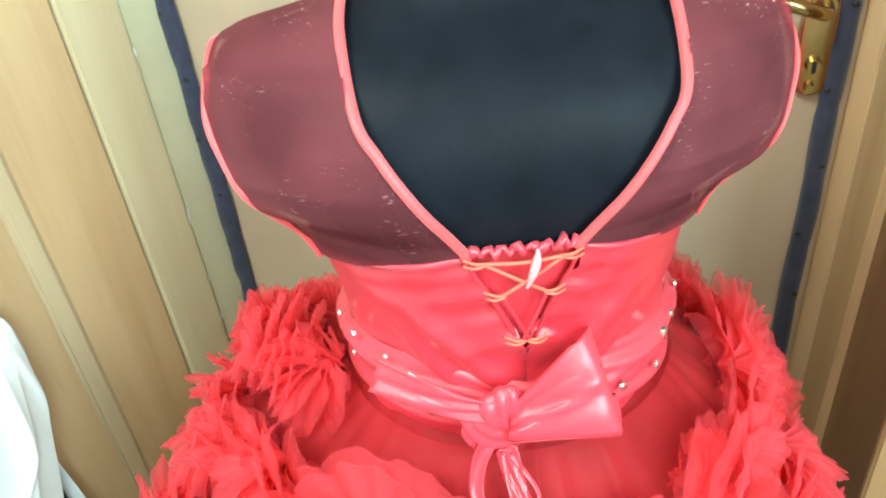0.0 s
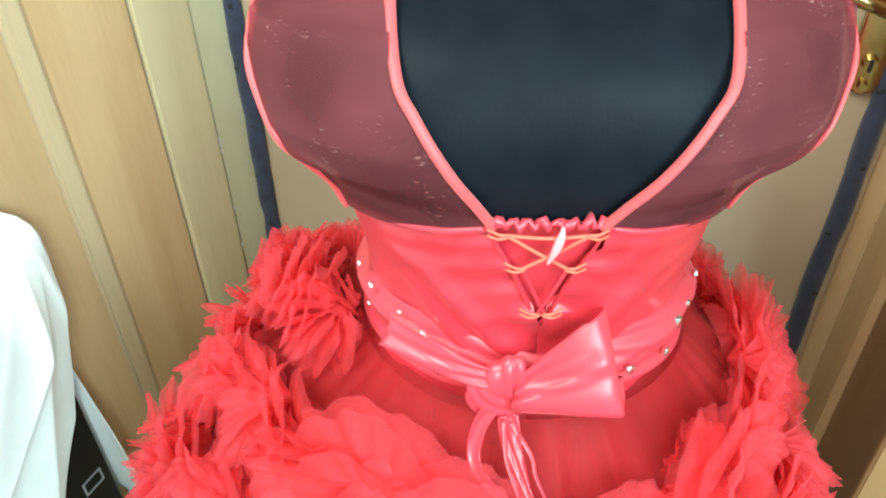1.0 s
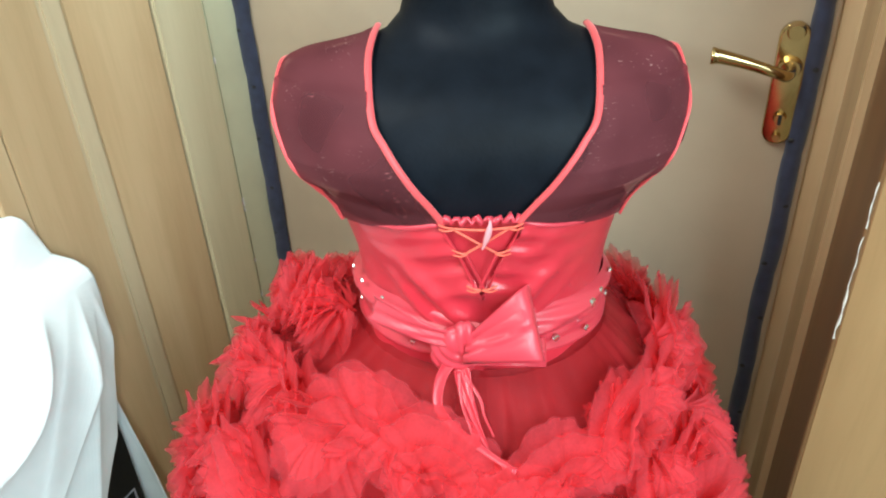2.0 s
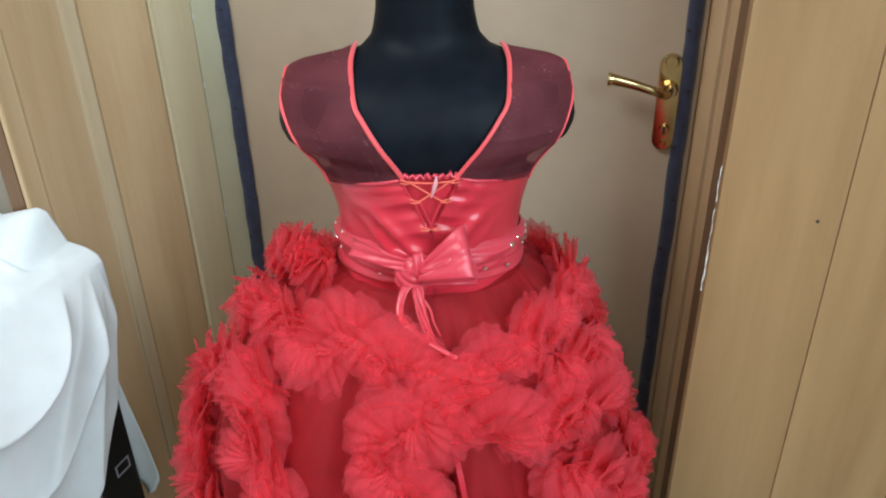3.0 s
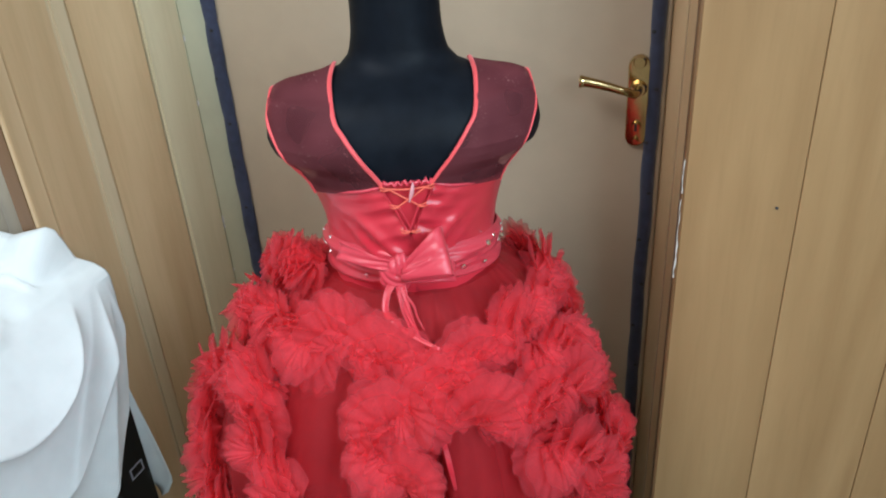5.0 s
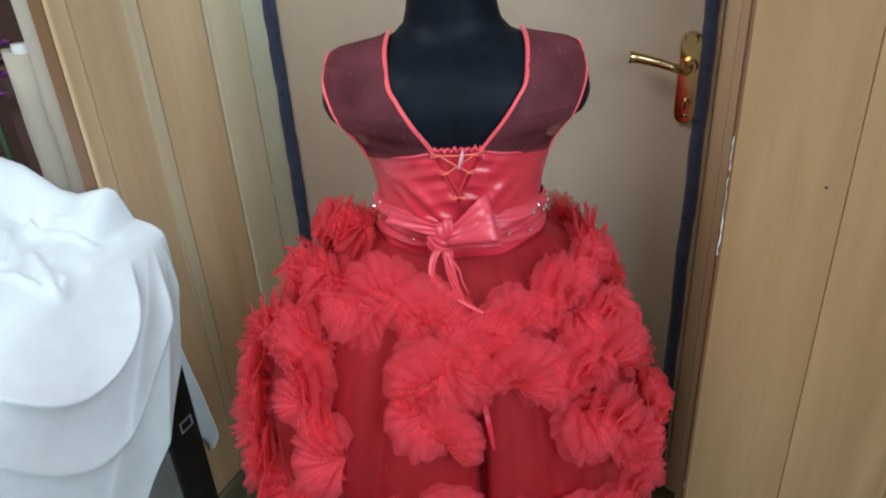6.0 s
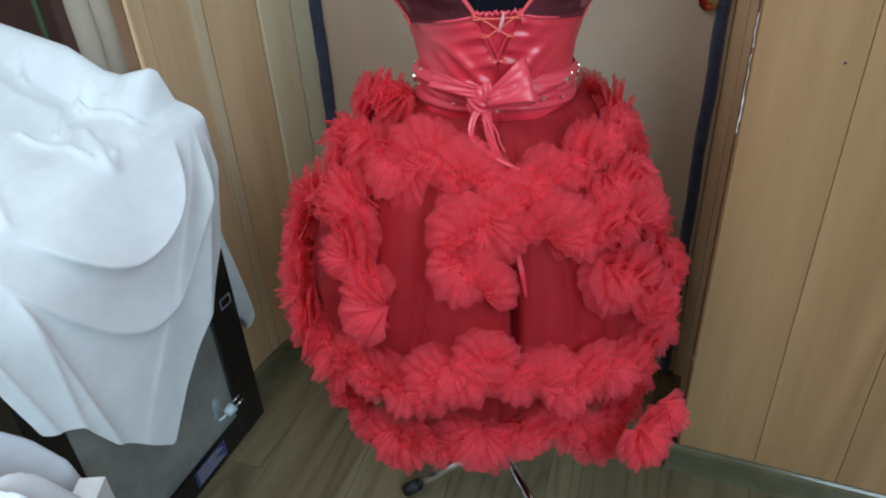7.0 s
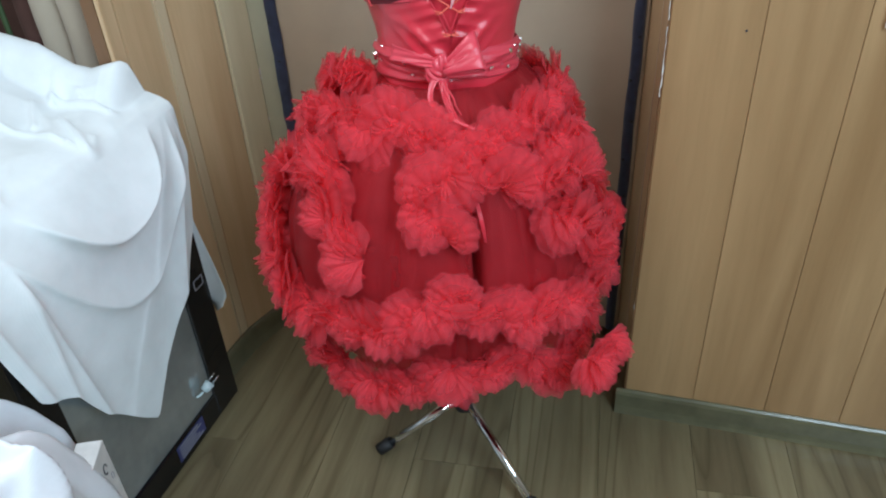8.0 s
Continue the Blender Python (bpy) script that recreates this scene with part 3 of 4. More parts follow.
for side in (-1, 1):
    pts = []
    for k in range(34):
        z = 1.030 + (OVER - 1.030) * k / 33
        p = yoke_at(z, neck_x(z, side), 0.0068)
        pts.append(Vector((p.x * side, p.y, p.z)))
    pts = pts[::6] + [over_shoulder(side, neck_x(OVER, side) + 0.001 - 0.008 * (k / 10) ** 2, k / 10, 0.0056) for k in range(2, 8, 2)]
    edge_cord(smooth_path(pts, 6), 0.0027, "neck_binding", BINDING, "coral neckline binding")
    pts = []
    for k in range(30):
        z = 1.007 + (OVER - 1.007) * k / 29
        p = yoke_at(z, edge_of(ARM, z), 0.0058)
        pts.append(Vector((p.x * side, p.y, p.z)))
    pts = pts[::5] + [over_shoulder(side, edge_of(ARM, OVER) - 0.004 * k / 8, k / 8, 0.0056) for k in range(2, 9, 2)]
    pts += [Vector((side * 0.146, 0.072, 1.065)), Vector((side * 0.128, 0.066, 1.02)), Vector((side * 0.117, 0.05, 0.998))]
    edge_cord(smooth_path(pts, 6), 0.0024, "armhole_binding", BINDING, "coral armhole binding")


# bodice with an open laced back
def bodice():
    def at(u, v):
        gap = math.asin(0.0255 / 0.113)
        a0 = gap * max(0.0, (v - 0.60) / 0.40)
        a = a0 + (math.tau - 2 * a0) * u
        z = 0.87 + (bodice_top(a) - 0.87) * v
        near = math.exp(-((min(a, math.tau - a) - a0) / 0.22) ** 2)
        low = max(0.0, 1 - v / 0.55)
        crease = 0.0022 * near * math.sin(z * 190 + 1.5 * math.sin(a * 9)) + 0.0022 * noise.noise((a * 3, z * 22, 4)) + 0.0048 * low * math.sin(a * 6.5 + z * 55) * math.exp(-(min(a, math.tau - a) / 0.9) ** 2)
        m = min(a, math.tau - a)
        run = (m - a0) * 0.12
        for z0 in (1.020, 1.005, 0.988, 0.972):
            crease += 0.0042 * math.exp(-run / 0.024) * math.exp(-((z - z0 + 0.22 * run) / 0.0040) ** 2)
        crease += 0.0025 * math.exp(-((z - 0.936 + 0.02 * m) / 0.012) ** 2) * math.exp(-((m - 0.3) / 0.16) ** 2)
        for a1, z1, tilt, high, wide in ((0.26, 0.954, 0.12, 0.0065, 0.010), (0.42, 0.942, 0.10, 0.0040, 0.008), (0.40, 0.974, 0.05, 0.0016, 0.007), (0.62, 0.990, 0.03, 0.0008, 0.007)):
            crease += high * math.exp(-((z - z1 - tilt * (m - a1)) / wide) ** 2) * math.exp(-((m - a1) / 0.24) ** 2) * (1.0 if a > math.pi else 0.75)
        return shell(z, a, 0.0055 + crease)
    return grid(220, 60, at)


part("bodice", bodice(), SATIN, dress, "red satin bodice", True)
part("modesty_panel", grid(16, 18, lambda u, v: back_at(0.88 + 0.152 * v, -0.036 + 0.072 * u, 0.0018 + 0.0012 * math.sin(u * 24 + 2 * v) * v)), SATIN, dress, "gathered red satin inset", True)

# ruched top of the inset and the bodice edge cord
pts = [back_at(1.0325 + 0.0028 * math.sin(k * 1.9) + 0.001 * math.sin(k * 4.3), -0.0275 + 0.055 * k / 24, 0.0045 + 0.002 * math.sin(k * 2.3)) for k in range(25)]
edge_cord(pts, lambda u: 0.0026 + 0.0009 * math.sin(u * 31), "ruched_edge", SATIN_PINK, "gathered satin edge", 0.8)
for side in (-1, 1):
    pts = [shell(bodice_top(a) + 0.0006, side * a, 0.0066) for a in [0.23 + 1.31 * k / 30 for k in range(31)]]
    edge_cord(pts, 0.0020, "bodice_edge", SATIN_PINK, "", 0.6)
    pts = [shell(0.963 + 0.0685 * v, side * math.asin((0.0012 + 0.0245 * v) / 0.113), 0.0072) for v in [k / 14 for k in range(15)]]
    edge_cord(pts, 0.0014, "placket_edge", SATIN, "", 0.7)
# loops and the crossing cord
EYES = [(1.0285, 0.0235), (1.0065, 0.0145), (0.9745, 0.0050)]
for z, u in EYES:
    for side in (-1, 1):
        c = back_at(z, side * u, 0.0095)
        for lift in (0.0016, -0.0012):
            pts = smooth_path([c + Vector((side * 0.0065, 0.0015, lift * 1.3)), c + Vector((side * 0.001, -0.0022, lift)), c + Vector((-side * 0.0042, -0.0012, lift * 0.2)), c + Vector((side * 0.0005, -0.0012, -lift * 0.4))], 5)
            part("eyelet_loop", tube(pts, 0.0008, 6), LACE_CORD, dress, "orange cord loop", True)
LACES = [((0, -1), (0, 1)), ((0, 1), (1, -1)), ((0, -1), (1, 1)), ((1, 1), (2, -1)), ((1, -1), (2, 1))]
for (ka, sa), (kb, sb) in LACES:
    (za, ua), (zb, ub) = EYES[ka], EYES[kb]
    cord_mat, thick = (LACE_CORD, 0.0010) if ka == 0 else (SATIN, 0.0012)
    pts = smooth_path([back_at(za, sa * (ua - 0.003), 0.0100), back_at((za + zb) / 2 - (0.001 if ka == kb else 0), (sa * ua + sb * ub) / 2, 0.0105), back_at(zb, sb * (ub - 0.003), 0.0100)], 6)
    part("lacing_cord", tube(pts, thick, 6), cord_mat, dress, "orange lacing cord" if ka == 0 else "red lacing cord", True)
bm = tube(smooth_path([back_at(1.036, 0.0065, 0.0115), back_at(1.030, 0.0060, 0.0125), back_at(1.020, 0.0035, 0.0130), back_at(1.0115, 0.0008, 0.0115)], 6), lambda u: 0.0009 + 0.0016 * math.sin(math.pi * u) ** 2, 8)
part("zip_pull", bm, plain("pale_pink_plastic", (0.85, 0.4, 0.45), 0.15), dress, "clear pink zip pull", True)


# sash with folds, knot, loops and tails
def sash_mid(a):
    """Height of the sash's middle: a little higher at the back."""
    return 0.899 + 0.026 * (0.5 + 0.5 * math.cos(a)) - 0.002 * math.sin(a)


def sash():
    def at(u, v):
        a = math.tau * u
        near = math.exp(-((min(a, math.tau - a)) / 0.28) ** 2)
        z = sash_mid(a) + 0.050 * (v - 0.5) * (1 - 0.35 * near)
        m = min(a, math.tau - a)
        band = 0.42 + 0.46 * min(1, m / 1.25) ** 0.8
        ridge = 0.0075 * math.exp(-abs((v - band) / 0.15) ** 1.6) + 0.0045 * math.exp(-((v - 0.13 - 0.15 * near) / 0.10) ** 2) + 0.003 * math.exp(-((v - band + 0.30) / 0.05) ** 2) * min(1, m)
        ridge += 0.0010 * math.sin(v * 31 + a * 5)
        return torso(z, a, 0.0085 + ridge + 0.006 * near - 0.005 * (abs(v - 0.5) * 2) ** 5)
    return grid(160, 26, at, True)


part("sash", sash(), SATIN_PINK, dress, "folded red satin sash", True)
KNOT = back_at(0.929, -0.019, 0.026)


def ribbon(points, width, normal, ripples=0.0):
    """A flat satin band along points, width a function of 0..1, normal one of the point's index share."""
    bm = bmesh.new()
    n = len(points)
    rows = []
    for i, p in enumerate(points):
        ahead = (points[min(i + 1, n - 1)] - points[max(0, i - 1)]).normalized()
        nn = Vector(normal(i / (n - 1)))
        across = ahead.cross(nn).normalized()
        nn = across.cross(ahead)
        w = width(i / (n - 1))
        rows.append([bm.verts.new(p + across * (w * (k / 8 - 0.5)) + nn * (ripples * math.sin(k * 1.7 + i * 0.35) + 0.15 * w * (abs(k / 8 - 0.5) * 2) ** 2)) for k in range(9)])
    for a, b in zip(rows, rows[1:]):
        for k in range(8):
            bm.faces.new((a[k], a[k + 1], b[k + 1], b[k]))
    return bm


def solid(ob, thick=0.0009):
    m = ob.modifiers.new("thickness", "SOLIDIFY")
    m.thickness, m.offset = thick, 0
    return ob


# knot: a slanting wrap with sharp creases over a cupped lower fold
bm = bmesh.new()
bmesh.ops.create_uvsphere(bm, u_segments=64, v_segments=48, radius=1)
for v in bm.verts:
    low = max(0.0, min(1.0, 0.5 - v.co.z * 3))
    slant = (v.co.x * 0.8 + v.co.z * 0.9) * 5.2 + 0.6 * math.sin(v.co.x * 3)
    cup = (v.co.z - 0.45 * v.co.x * v.co.x) * 8.5
    ridge = (1 - low) * (abs(math.sin(slant)) ** 0.7) + low * (abs(math.sin(cup)) ** 0.7)
    w = 0.0036 * (ridge - 0.6) * (1 if v.co.y < 0.3 else 0.3)
    broad = 1 + 0.22 * low - 0.20 * max(0, v.co.z)
    v.co = Matrix.Rotation(radians(20), 3, "Y") @ Vector((v.co.x * (0.0165 + w) * broad, v.co.y * (0.0085 + w), v.co.z * (0.025 + w * 0.4))) + KNOT
part("knot", bm, SATIN_PINK, dress, "pulled satin knot with sharp creases", True)


def bow_loop(root_low, root_top, end_low, end_top, front, back, seed):
    """A puffed loop of wide ribbon: front layer out, round the end, back layer home; its open rim shows on top."""
    root_low, root_top, end_low, end_top = (Vector(p) for p in (root_low, root_top, end_low, end_top))
    face = ((end_low + end_top) / 2 - (root_low + root_top) / 2).cross(end_top - end_low).normalized()
    def at(u, v):
        l = abs(math.sin(math.pi * u)) ** 0.62
        p = (root_low.lerp(root_top, v)).lerp(end_low.lerp(end_top, v), l)
        puff = (front if u < 0.5 else -back) * abs(math.sin(math.tau * u)) ** 0.75 * (0.65 + 0.45 * v)
        near = 1 - l
        crease = 0.0045 * near * abs(math.sin(v * 8 + seed)) + 0.0028 * math.exp(-((v - 0.25 - 0.3 * l) / 0.09) ** 2) * (1 - 0.5 * l) - 0.0030 * math.exp(-((v - 0.62 + 0.2 * l) / 0.10) ** 2) * l * near * 4
        bow = 0.0035 * math.sin(math.pi * v) * l
        return KNOT + p + face * (puff + (crease if u < 0.5 else 0) + bow)
    return grid(80, 26, at)


solid(part("bow_loop", bow_loop((0.004, -0.012, -0.004), (0.008, -0.002, 0.012), (0.064, -0.020, 0.002), (0.054, 0.016, 0.046), 0.013, 0.006, 0.4), SATIN_PINK, dress, "wide puffed satin bow loop", True))
solid(part("bow_loop", bow_loop((0.004, -0.008, -0.010), (0.008, -0.008, 0.0), (0.066, -0.012, -0.010), (0.066, 0.002, 0.008), 0.005, 0.004, 2.0), SATIN_PINK, dress, "lower satin bow fold", True))
loop = smooth_path([KNOT + Vector(v) for v in ((0.002, -0.004, 0.010), (-0.02, 0.0, 0.014), (-0.04, 0.008, 0.018), (-0.066, 0.026, 0.022))], 7)
solid(part("sash_end", ribbon(loop, lambda u: 0.010 + 0.012 * u, lambda u: (-0.2, -1, 0.3), 0.0015), SATIN_PINK, dress, "", True))
# tails: a curled band going off to the side, a broad folded piece under the knot, two loose strings
TAILS = [
    (0.009, 0.0, ((-0.007, -0.006, -0.010), (-0.014, -0.012, -0.022), (-0.016, -0.022, -0.038), (-0.005, -0.034, -0.048), (0.019, -0.050, -0.059), (0.042, -0.064, -0.066))),
    (0.012, 0.0018, ((0.002, -0.008, -0.014), (0.005, -0.016, -0.030), (0.010, -0.028, -0.044), (0.016, -0.040, -0.056), (0.020, -0.048, -0.064))),
    (0.0026, 0.0, ((0.004, -0.010, -0.018), (0.016, -0.020, -0.034), (0.019, -0.028, -0.044), (0.026, -0.040, -0.054))),
    (0.0024, 0.0, ((0.0, -0.010, -0.016), (0.002, -0.024, -0.034), (0.008, -0.036, -0.048), (0.012, -0.044, -0.060))),
]
for w, wave, pts in TAILS:
    solid(part("ribbon_tail", ribbon(smooth_path([KNOT + Vector(p) for p in pts], 8), lambda u, w=w: w * (1.05 - 0.6 * u), lambda u: (0.25 - 0.5 * math.sin(u * 3), -0.75, 0.6), wave), SATIN, dress, "hanging satin ribbon tail", True))

# stones on the sash
for side_angle, dz, r in ((-36, 0.012, 0.0070), (-47, 0.012, 0.0042), (-30, -0.010, 0.0026), (-24, 0.010, 0.0022), (-44, 0.025, 0.0022), (-60, 0.028, 0.0026), (-70, 0.033, 0.0026), (-66, 0.004, 0.0024), (-72, 0.012, 0.003),
                          (-84, 0.006, 0.005), (-99, -0.004, 0.006), (31, -0.006, 0.0036), (49, -0.010, 0.003), (52, 0.013, 0.0046), (60, 0.018, 0.003), (70, 0.004, 0.003), (76, 0.022, 0.003), (88, 0.006, 0.005), (104, -0.004, 0.005)):
    z = sash_mid(radians(side_angle)) + dz
    bm = bmesh.new()
    bmesh.ops.create_icosphere(bm, subdivisions=2, radius=r)
    for v in bm.verts:
        v.co = Vector((v.co.x, v.co.y, max(-0.2 * r, min(0.62 * r, v.co.z))))
    c = torso(z, radians(side_angle), 0.0135)
    out = Vector((c.x, c.y, 0)).normalized()
    bmesh.ops.transform(bm, verts=bm.verts, matrix=Matrix.Translation(c) @ out.to_track_quat("Z", "Y").to_matrix().to_4x4())
    part("rhinestone", bm, CRYSTAL, dress, "faceted clear stone")

# ---- skirt ----
# height, then the radius at the left side, the back and front, and the right side
SKIRT = [(0.40, 0.262, 0.236, 0.217), (0.454, 0.270, 0.243, 0.226), (0.557, 0.293, 0.258, 0.248), (0.62, 0.296, 0.257, 0.247), (0.67, 0.291, 0.248, 0.230), (0.72, 0.272, 0.233, 0.212),
         (0.755, 0.257, 0.220, 0.200), (0.79, 0.232, 0.205, 0.185), (0.83, 0.198, 0.175, 0.166), (0.862, 0.155, 0.142, 0.142), (0.892, 0.112, 0.112, 0.112)]


def skirt_point(angle, z, out=0.0):
    left, back, right = lerp_table(SKIRT, z)
    s = math.sin(angle)
    r = back * (1 - s * s) + (left if s < 0 else right) * s * s + out
    return Vector((s * r, -math.cos(angle) * r, z))


def skirt_layer(out, phase, low, slit):
    def at(u, v):
        a = math.tau * u
        z = 0.892 - (0.892 - low) * v
        grow = min(1, v * 3)
        fold = (0.0020 * math.sin(a * 47 + phase + 3 * math.sin(a * 5)) + 0.004 * math.sin(a * 17 + phase * 2 + 2 * math.sin(a * 4))) * min(1, v * 14) * max(0, 1 - v * 1.3) + grow * (0.007 * math.sin(a * 13 + phase + 1.4 * math.sin(a * 3 + v * 2)) + 0.0022 * math.sin(a * 37 + phase * 2 + v) + 0.006 * noise.noise((a * 6, v * 2, phase)))
        turn = (a + math.pi) % math.tau - math.pi - radians(3.8)
        fold -= slit * math.exp(-(turn / 0.020) ** 2) * max(0.0, math.sin(math.pi * min(1, max(0, (v - 0.3) / 0.45))))
        return skirt_point(a, z, out + fold)
    return grid(360, 40, at, True)


part("underskirt", skirt_layer(-0.036, 2.0, 0.44, 0.07), SATIN, dress, "red satin underskirt", True)
part("tulle_layer", skirt_layer(-0.006, 0.0, 0.43, 0.07), SKIRT_TULLE, dress, "sheer red tulle overskirt", True)
part("tulle_layer", skirt_layer(0.003, 4.0, 0.45, 0.065), OUTER_TULLE, dress, "sheer red tulle overskirt", True)


# sheets of a petal: size, spread in degrees, slope at the seam and at the rim, depth of the pinked edge
SHEETS = [(0.78, 200, 84, -70, 0.01), (0.98, 206, 40, -6, 0.045), (1.04, 200, 60, 0, 0.05), (0.97, 184, 76, 16, 0.05), (0.84, 164, 94, 36, 0.05)]


def lobe_mesh(seed):
    """A petal of gathered tulle, radius 1, opening along y: pleated fans with pinked rims, sewn one over the other on one seam."""
    r = random.Random(seed)
    verts, faces, fray, ray = [], [], [], []
    nang, nrad = 56, 6
    for i in range(nang + 1):
        ang = (2 * i / nang - 1) * 1.8
        verts.append((math.sin(ang) * 0.02, math.cos(ang) * 0.02, 0.02))
        fray.append(0.0)
        ray.append(ang)
    for size, spread, first, last, pinked in SHEETS:
        ph, ph2, ph3 = r.uniform(0, 6), r.uniform(0, 6), r.uniform(0, 6)
        clefts = [(r.uniform(-1.3, 1.3), r.uniform(0.02, 0.08), r.uniform(0.08, 0.16)) for _ in range(3)]
        turn, lean = r.uniform(-0.2, 0.2), r.uniform(-7, 7)
        rows = [list(range(nang + 1))] + [[] for _ in range(nrad)]
        for i in range(nang + 1):
            share = 2 * i / nang - 1
            ang = share * radians(spread / 2)
            fold = math.sin(ang * 15 + ph + 1.6 * math.sin(ang * 4 + ph3))
            edge = size * max(0.0, math.cos(share * 1.42)) ** 0.28 * (1 + 0.04 * math.sin(ang * 4 + ph2))
            for at, deep, wide in clefts:
                edge *= 1 - deep * math.exp(-((ang - at) / wide) ** 2)
            edge *= 1 + pinked * (0.8 * fold + r.uniform(-0.35, 0.35))
            d, h = 0.02, 0.02
            for j in range(1, nrad + 1):
                v = j / nrad
                pleat = v * 0.0065 * fold + v * v * 0.022 * math.sin(ang * 7 + ph2) + v * v * 0.04 * math.sin(ang * 2.6 + ph3)
                slope = radians(lean + first + (last - first) * v)
                d += math.cos(slope) * edge / nrad
                h += math.sin(slope) * edge / nrad
                flat, up = d - math.sin(slope) * pleat, h + math.cos(slope) * pleat
                rows[j].append(len(verts))
                verts.append((math.sin(ang + turn) * flat, math.cos(ang + turn) * flat, up))
                fray.append(max(0.0, (v - 0.6) / 0.4) ** 1.5)
                ray.append(ang + 7 * ph)
        for low, high in zip(rows, rows[1:]):
            for i in range(nang):
                faces.append((low[i], low[i + 1], high[i + 1], high[i]))
    me = bpy.data.meshes.new("lobe")
    me.from_pydata(verts, [], faces)
    me.polygons.foreach_set("use_smooth", [True] * len(faces))
    me.materials.append(TULLE)
    me.attributes.new("fray", "FLOAT", "POINT").data.foreach_set("value", fray)
    me.attributes.new("ray", "FLOAT", "POINT").data.foreach_set("value", ray)
    return me


LOBES = [lobe_mesh(900 + k) for k in range(16)]


def lobe_places(points, size, seed, step, off=0.0):
    """Poses of the lobes of one band, both sides of its seam and along its ridge."""
    r = random.Random(seed)
    line = smooth_path([(radians(a), z, 0) for a, z in points], 30)
    spine = [skirt_point(p.x, p.y, off) for p in line]
    walked, due, n = 0.0, 0.0, 0
    for k in range(1, len(line)):
        here, before = spine[k], spine[k - 1]
        walked += (here - before).length
        if walked < due:
            continue
        ahead = (here - before).normalized()
        a = line[k].x
        out = Vector((math.sin(a), -math.cos(a), 0.28)).normalized()
        across = out.cross(ahead).normalized()
        for s in ((-1, 1)[n % 2], 0)[: 2 if n % 3 == 0 else 1]:
            if s:
                y = (across * s + ahead * r.uniform(-0.5, 0.5)).normalized()
                z = (out + ahead * r.uniform(-0.25, 0.25) + across * r.uniform(-0.2, 0.2)).normalized()
            else:
                y = (out + across * r.uniform(-0.5, 0.5)).normalized()
                z = (across * r.choice((-1, 1)) + ahead * r.uniform(-0.6, 0.6)).normalized()
            x = y.cross(z).normalized()
            z = x.cross(y)
            k2 = size * (r.uniform(0.80, 1.12) if s else r.uniform(0.65, 0.85))
            at = here - y * size * (0.22 if s else 0.0)
            yield Matrix.Translation(at) @ Matrix((x, y, z)).transposed().to_4x4() @ Matrix.Diagonal((k2, k2, k2 * r.uniform(0.9, 1.1), 1)), r.choice(LOBES)
        n += 1
        due = walked + size * step * r.uniform(0.9, 1.1)


def ruffle_tape(points, off=0.0):
    spine = [skirt_point(radians(a), z, off + 0.004) for a, z, _ in smooth_path([(a, z, 0) for a, z in points], 8)]
    return part("ruffle", tube(spine, 0.0035, 6), TULLE, dress, "gathered red tulle ruffle", True)


def ruffle(points, size, seed, step=0.52, off=0.0):
    """A band of gathered lobes along points of (degrees, height) on the skirt, sewn on a tape."""
    tape = ruffle_tape(points, off)
    for m, me in lobe_places(points, size, seed, step, off):
        ob = new("lobe", me)
        ob.parent = tape
        ob.matrix_local = m


def far_ruffle(points, size, seed, step=0.55):
    """The same on the front of the skirt, its lobes joined."""
    tape = ruffle_tape(points)
    verts, faces, fray, ray = [], [], [], []
    for m, me in lobe_places(points, size, seed, step):
        base = len(verts)
        verts += [m @ v.co for v in me.vertices]
        fray += [d.value for d in me.attributes["fray"].data]
        ray += [d.value for d in me.attributes["ray"].data]
        faces += [tuple(base + i for i in p.vertices) for p in me.polygons]
    me = bpy.data.meshes.new("lobes")
    me.from_pydata(verts, [], faces)
    me.polygons.foreach_set("use_smooth", [True] * len(faces))
    me.materials.append(TULLE)
    me.attributes.new("fray", "FLOAT", "POINT").data.foreach_set("value", fray)
    me.attributes.new("ray", "FLOAT", "POINT").data.foreach_set("value", ray)
    ob = new("lobe_mass", me)
    ob.parent = tape
    tagged(ob, kind="stuff")


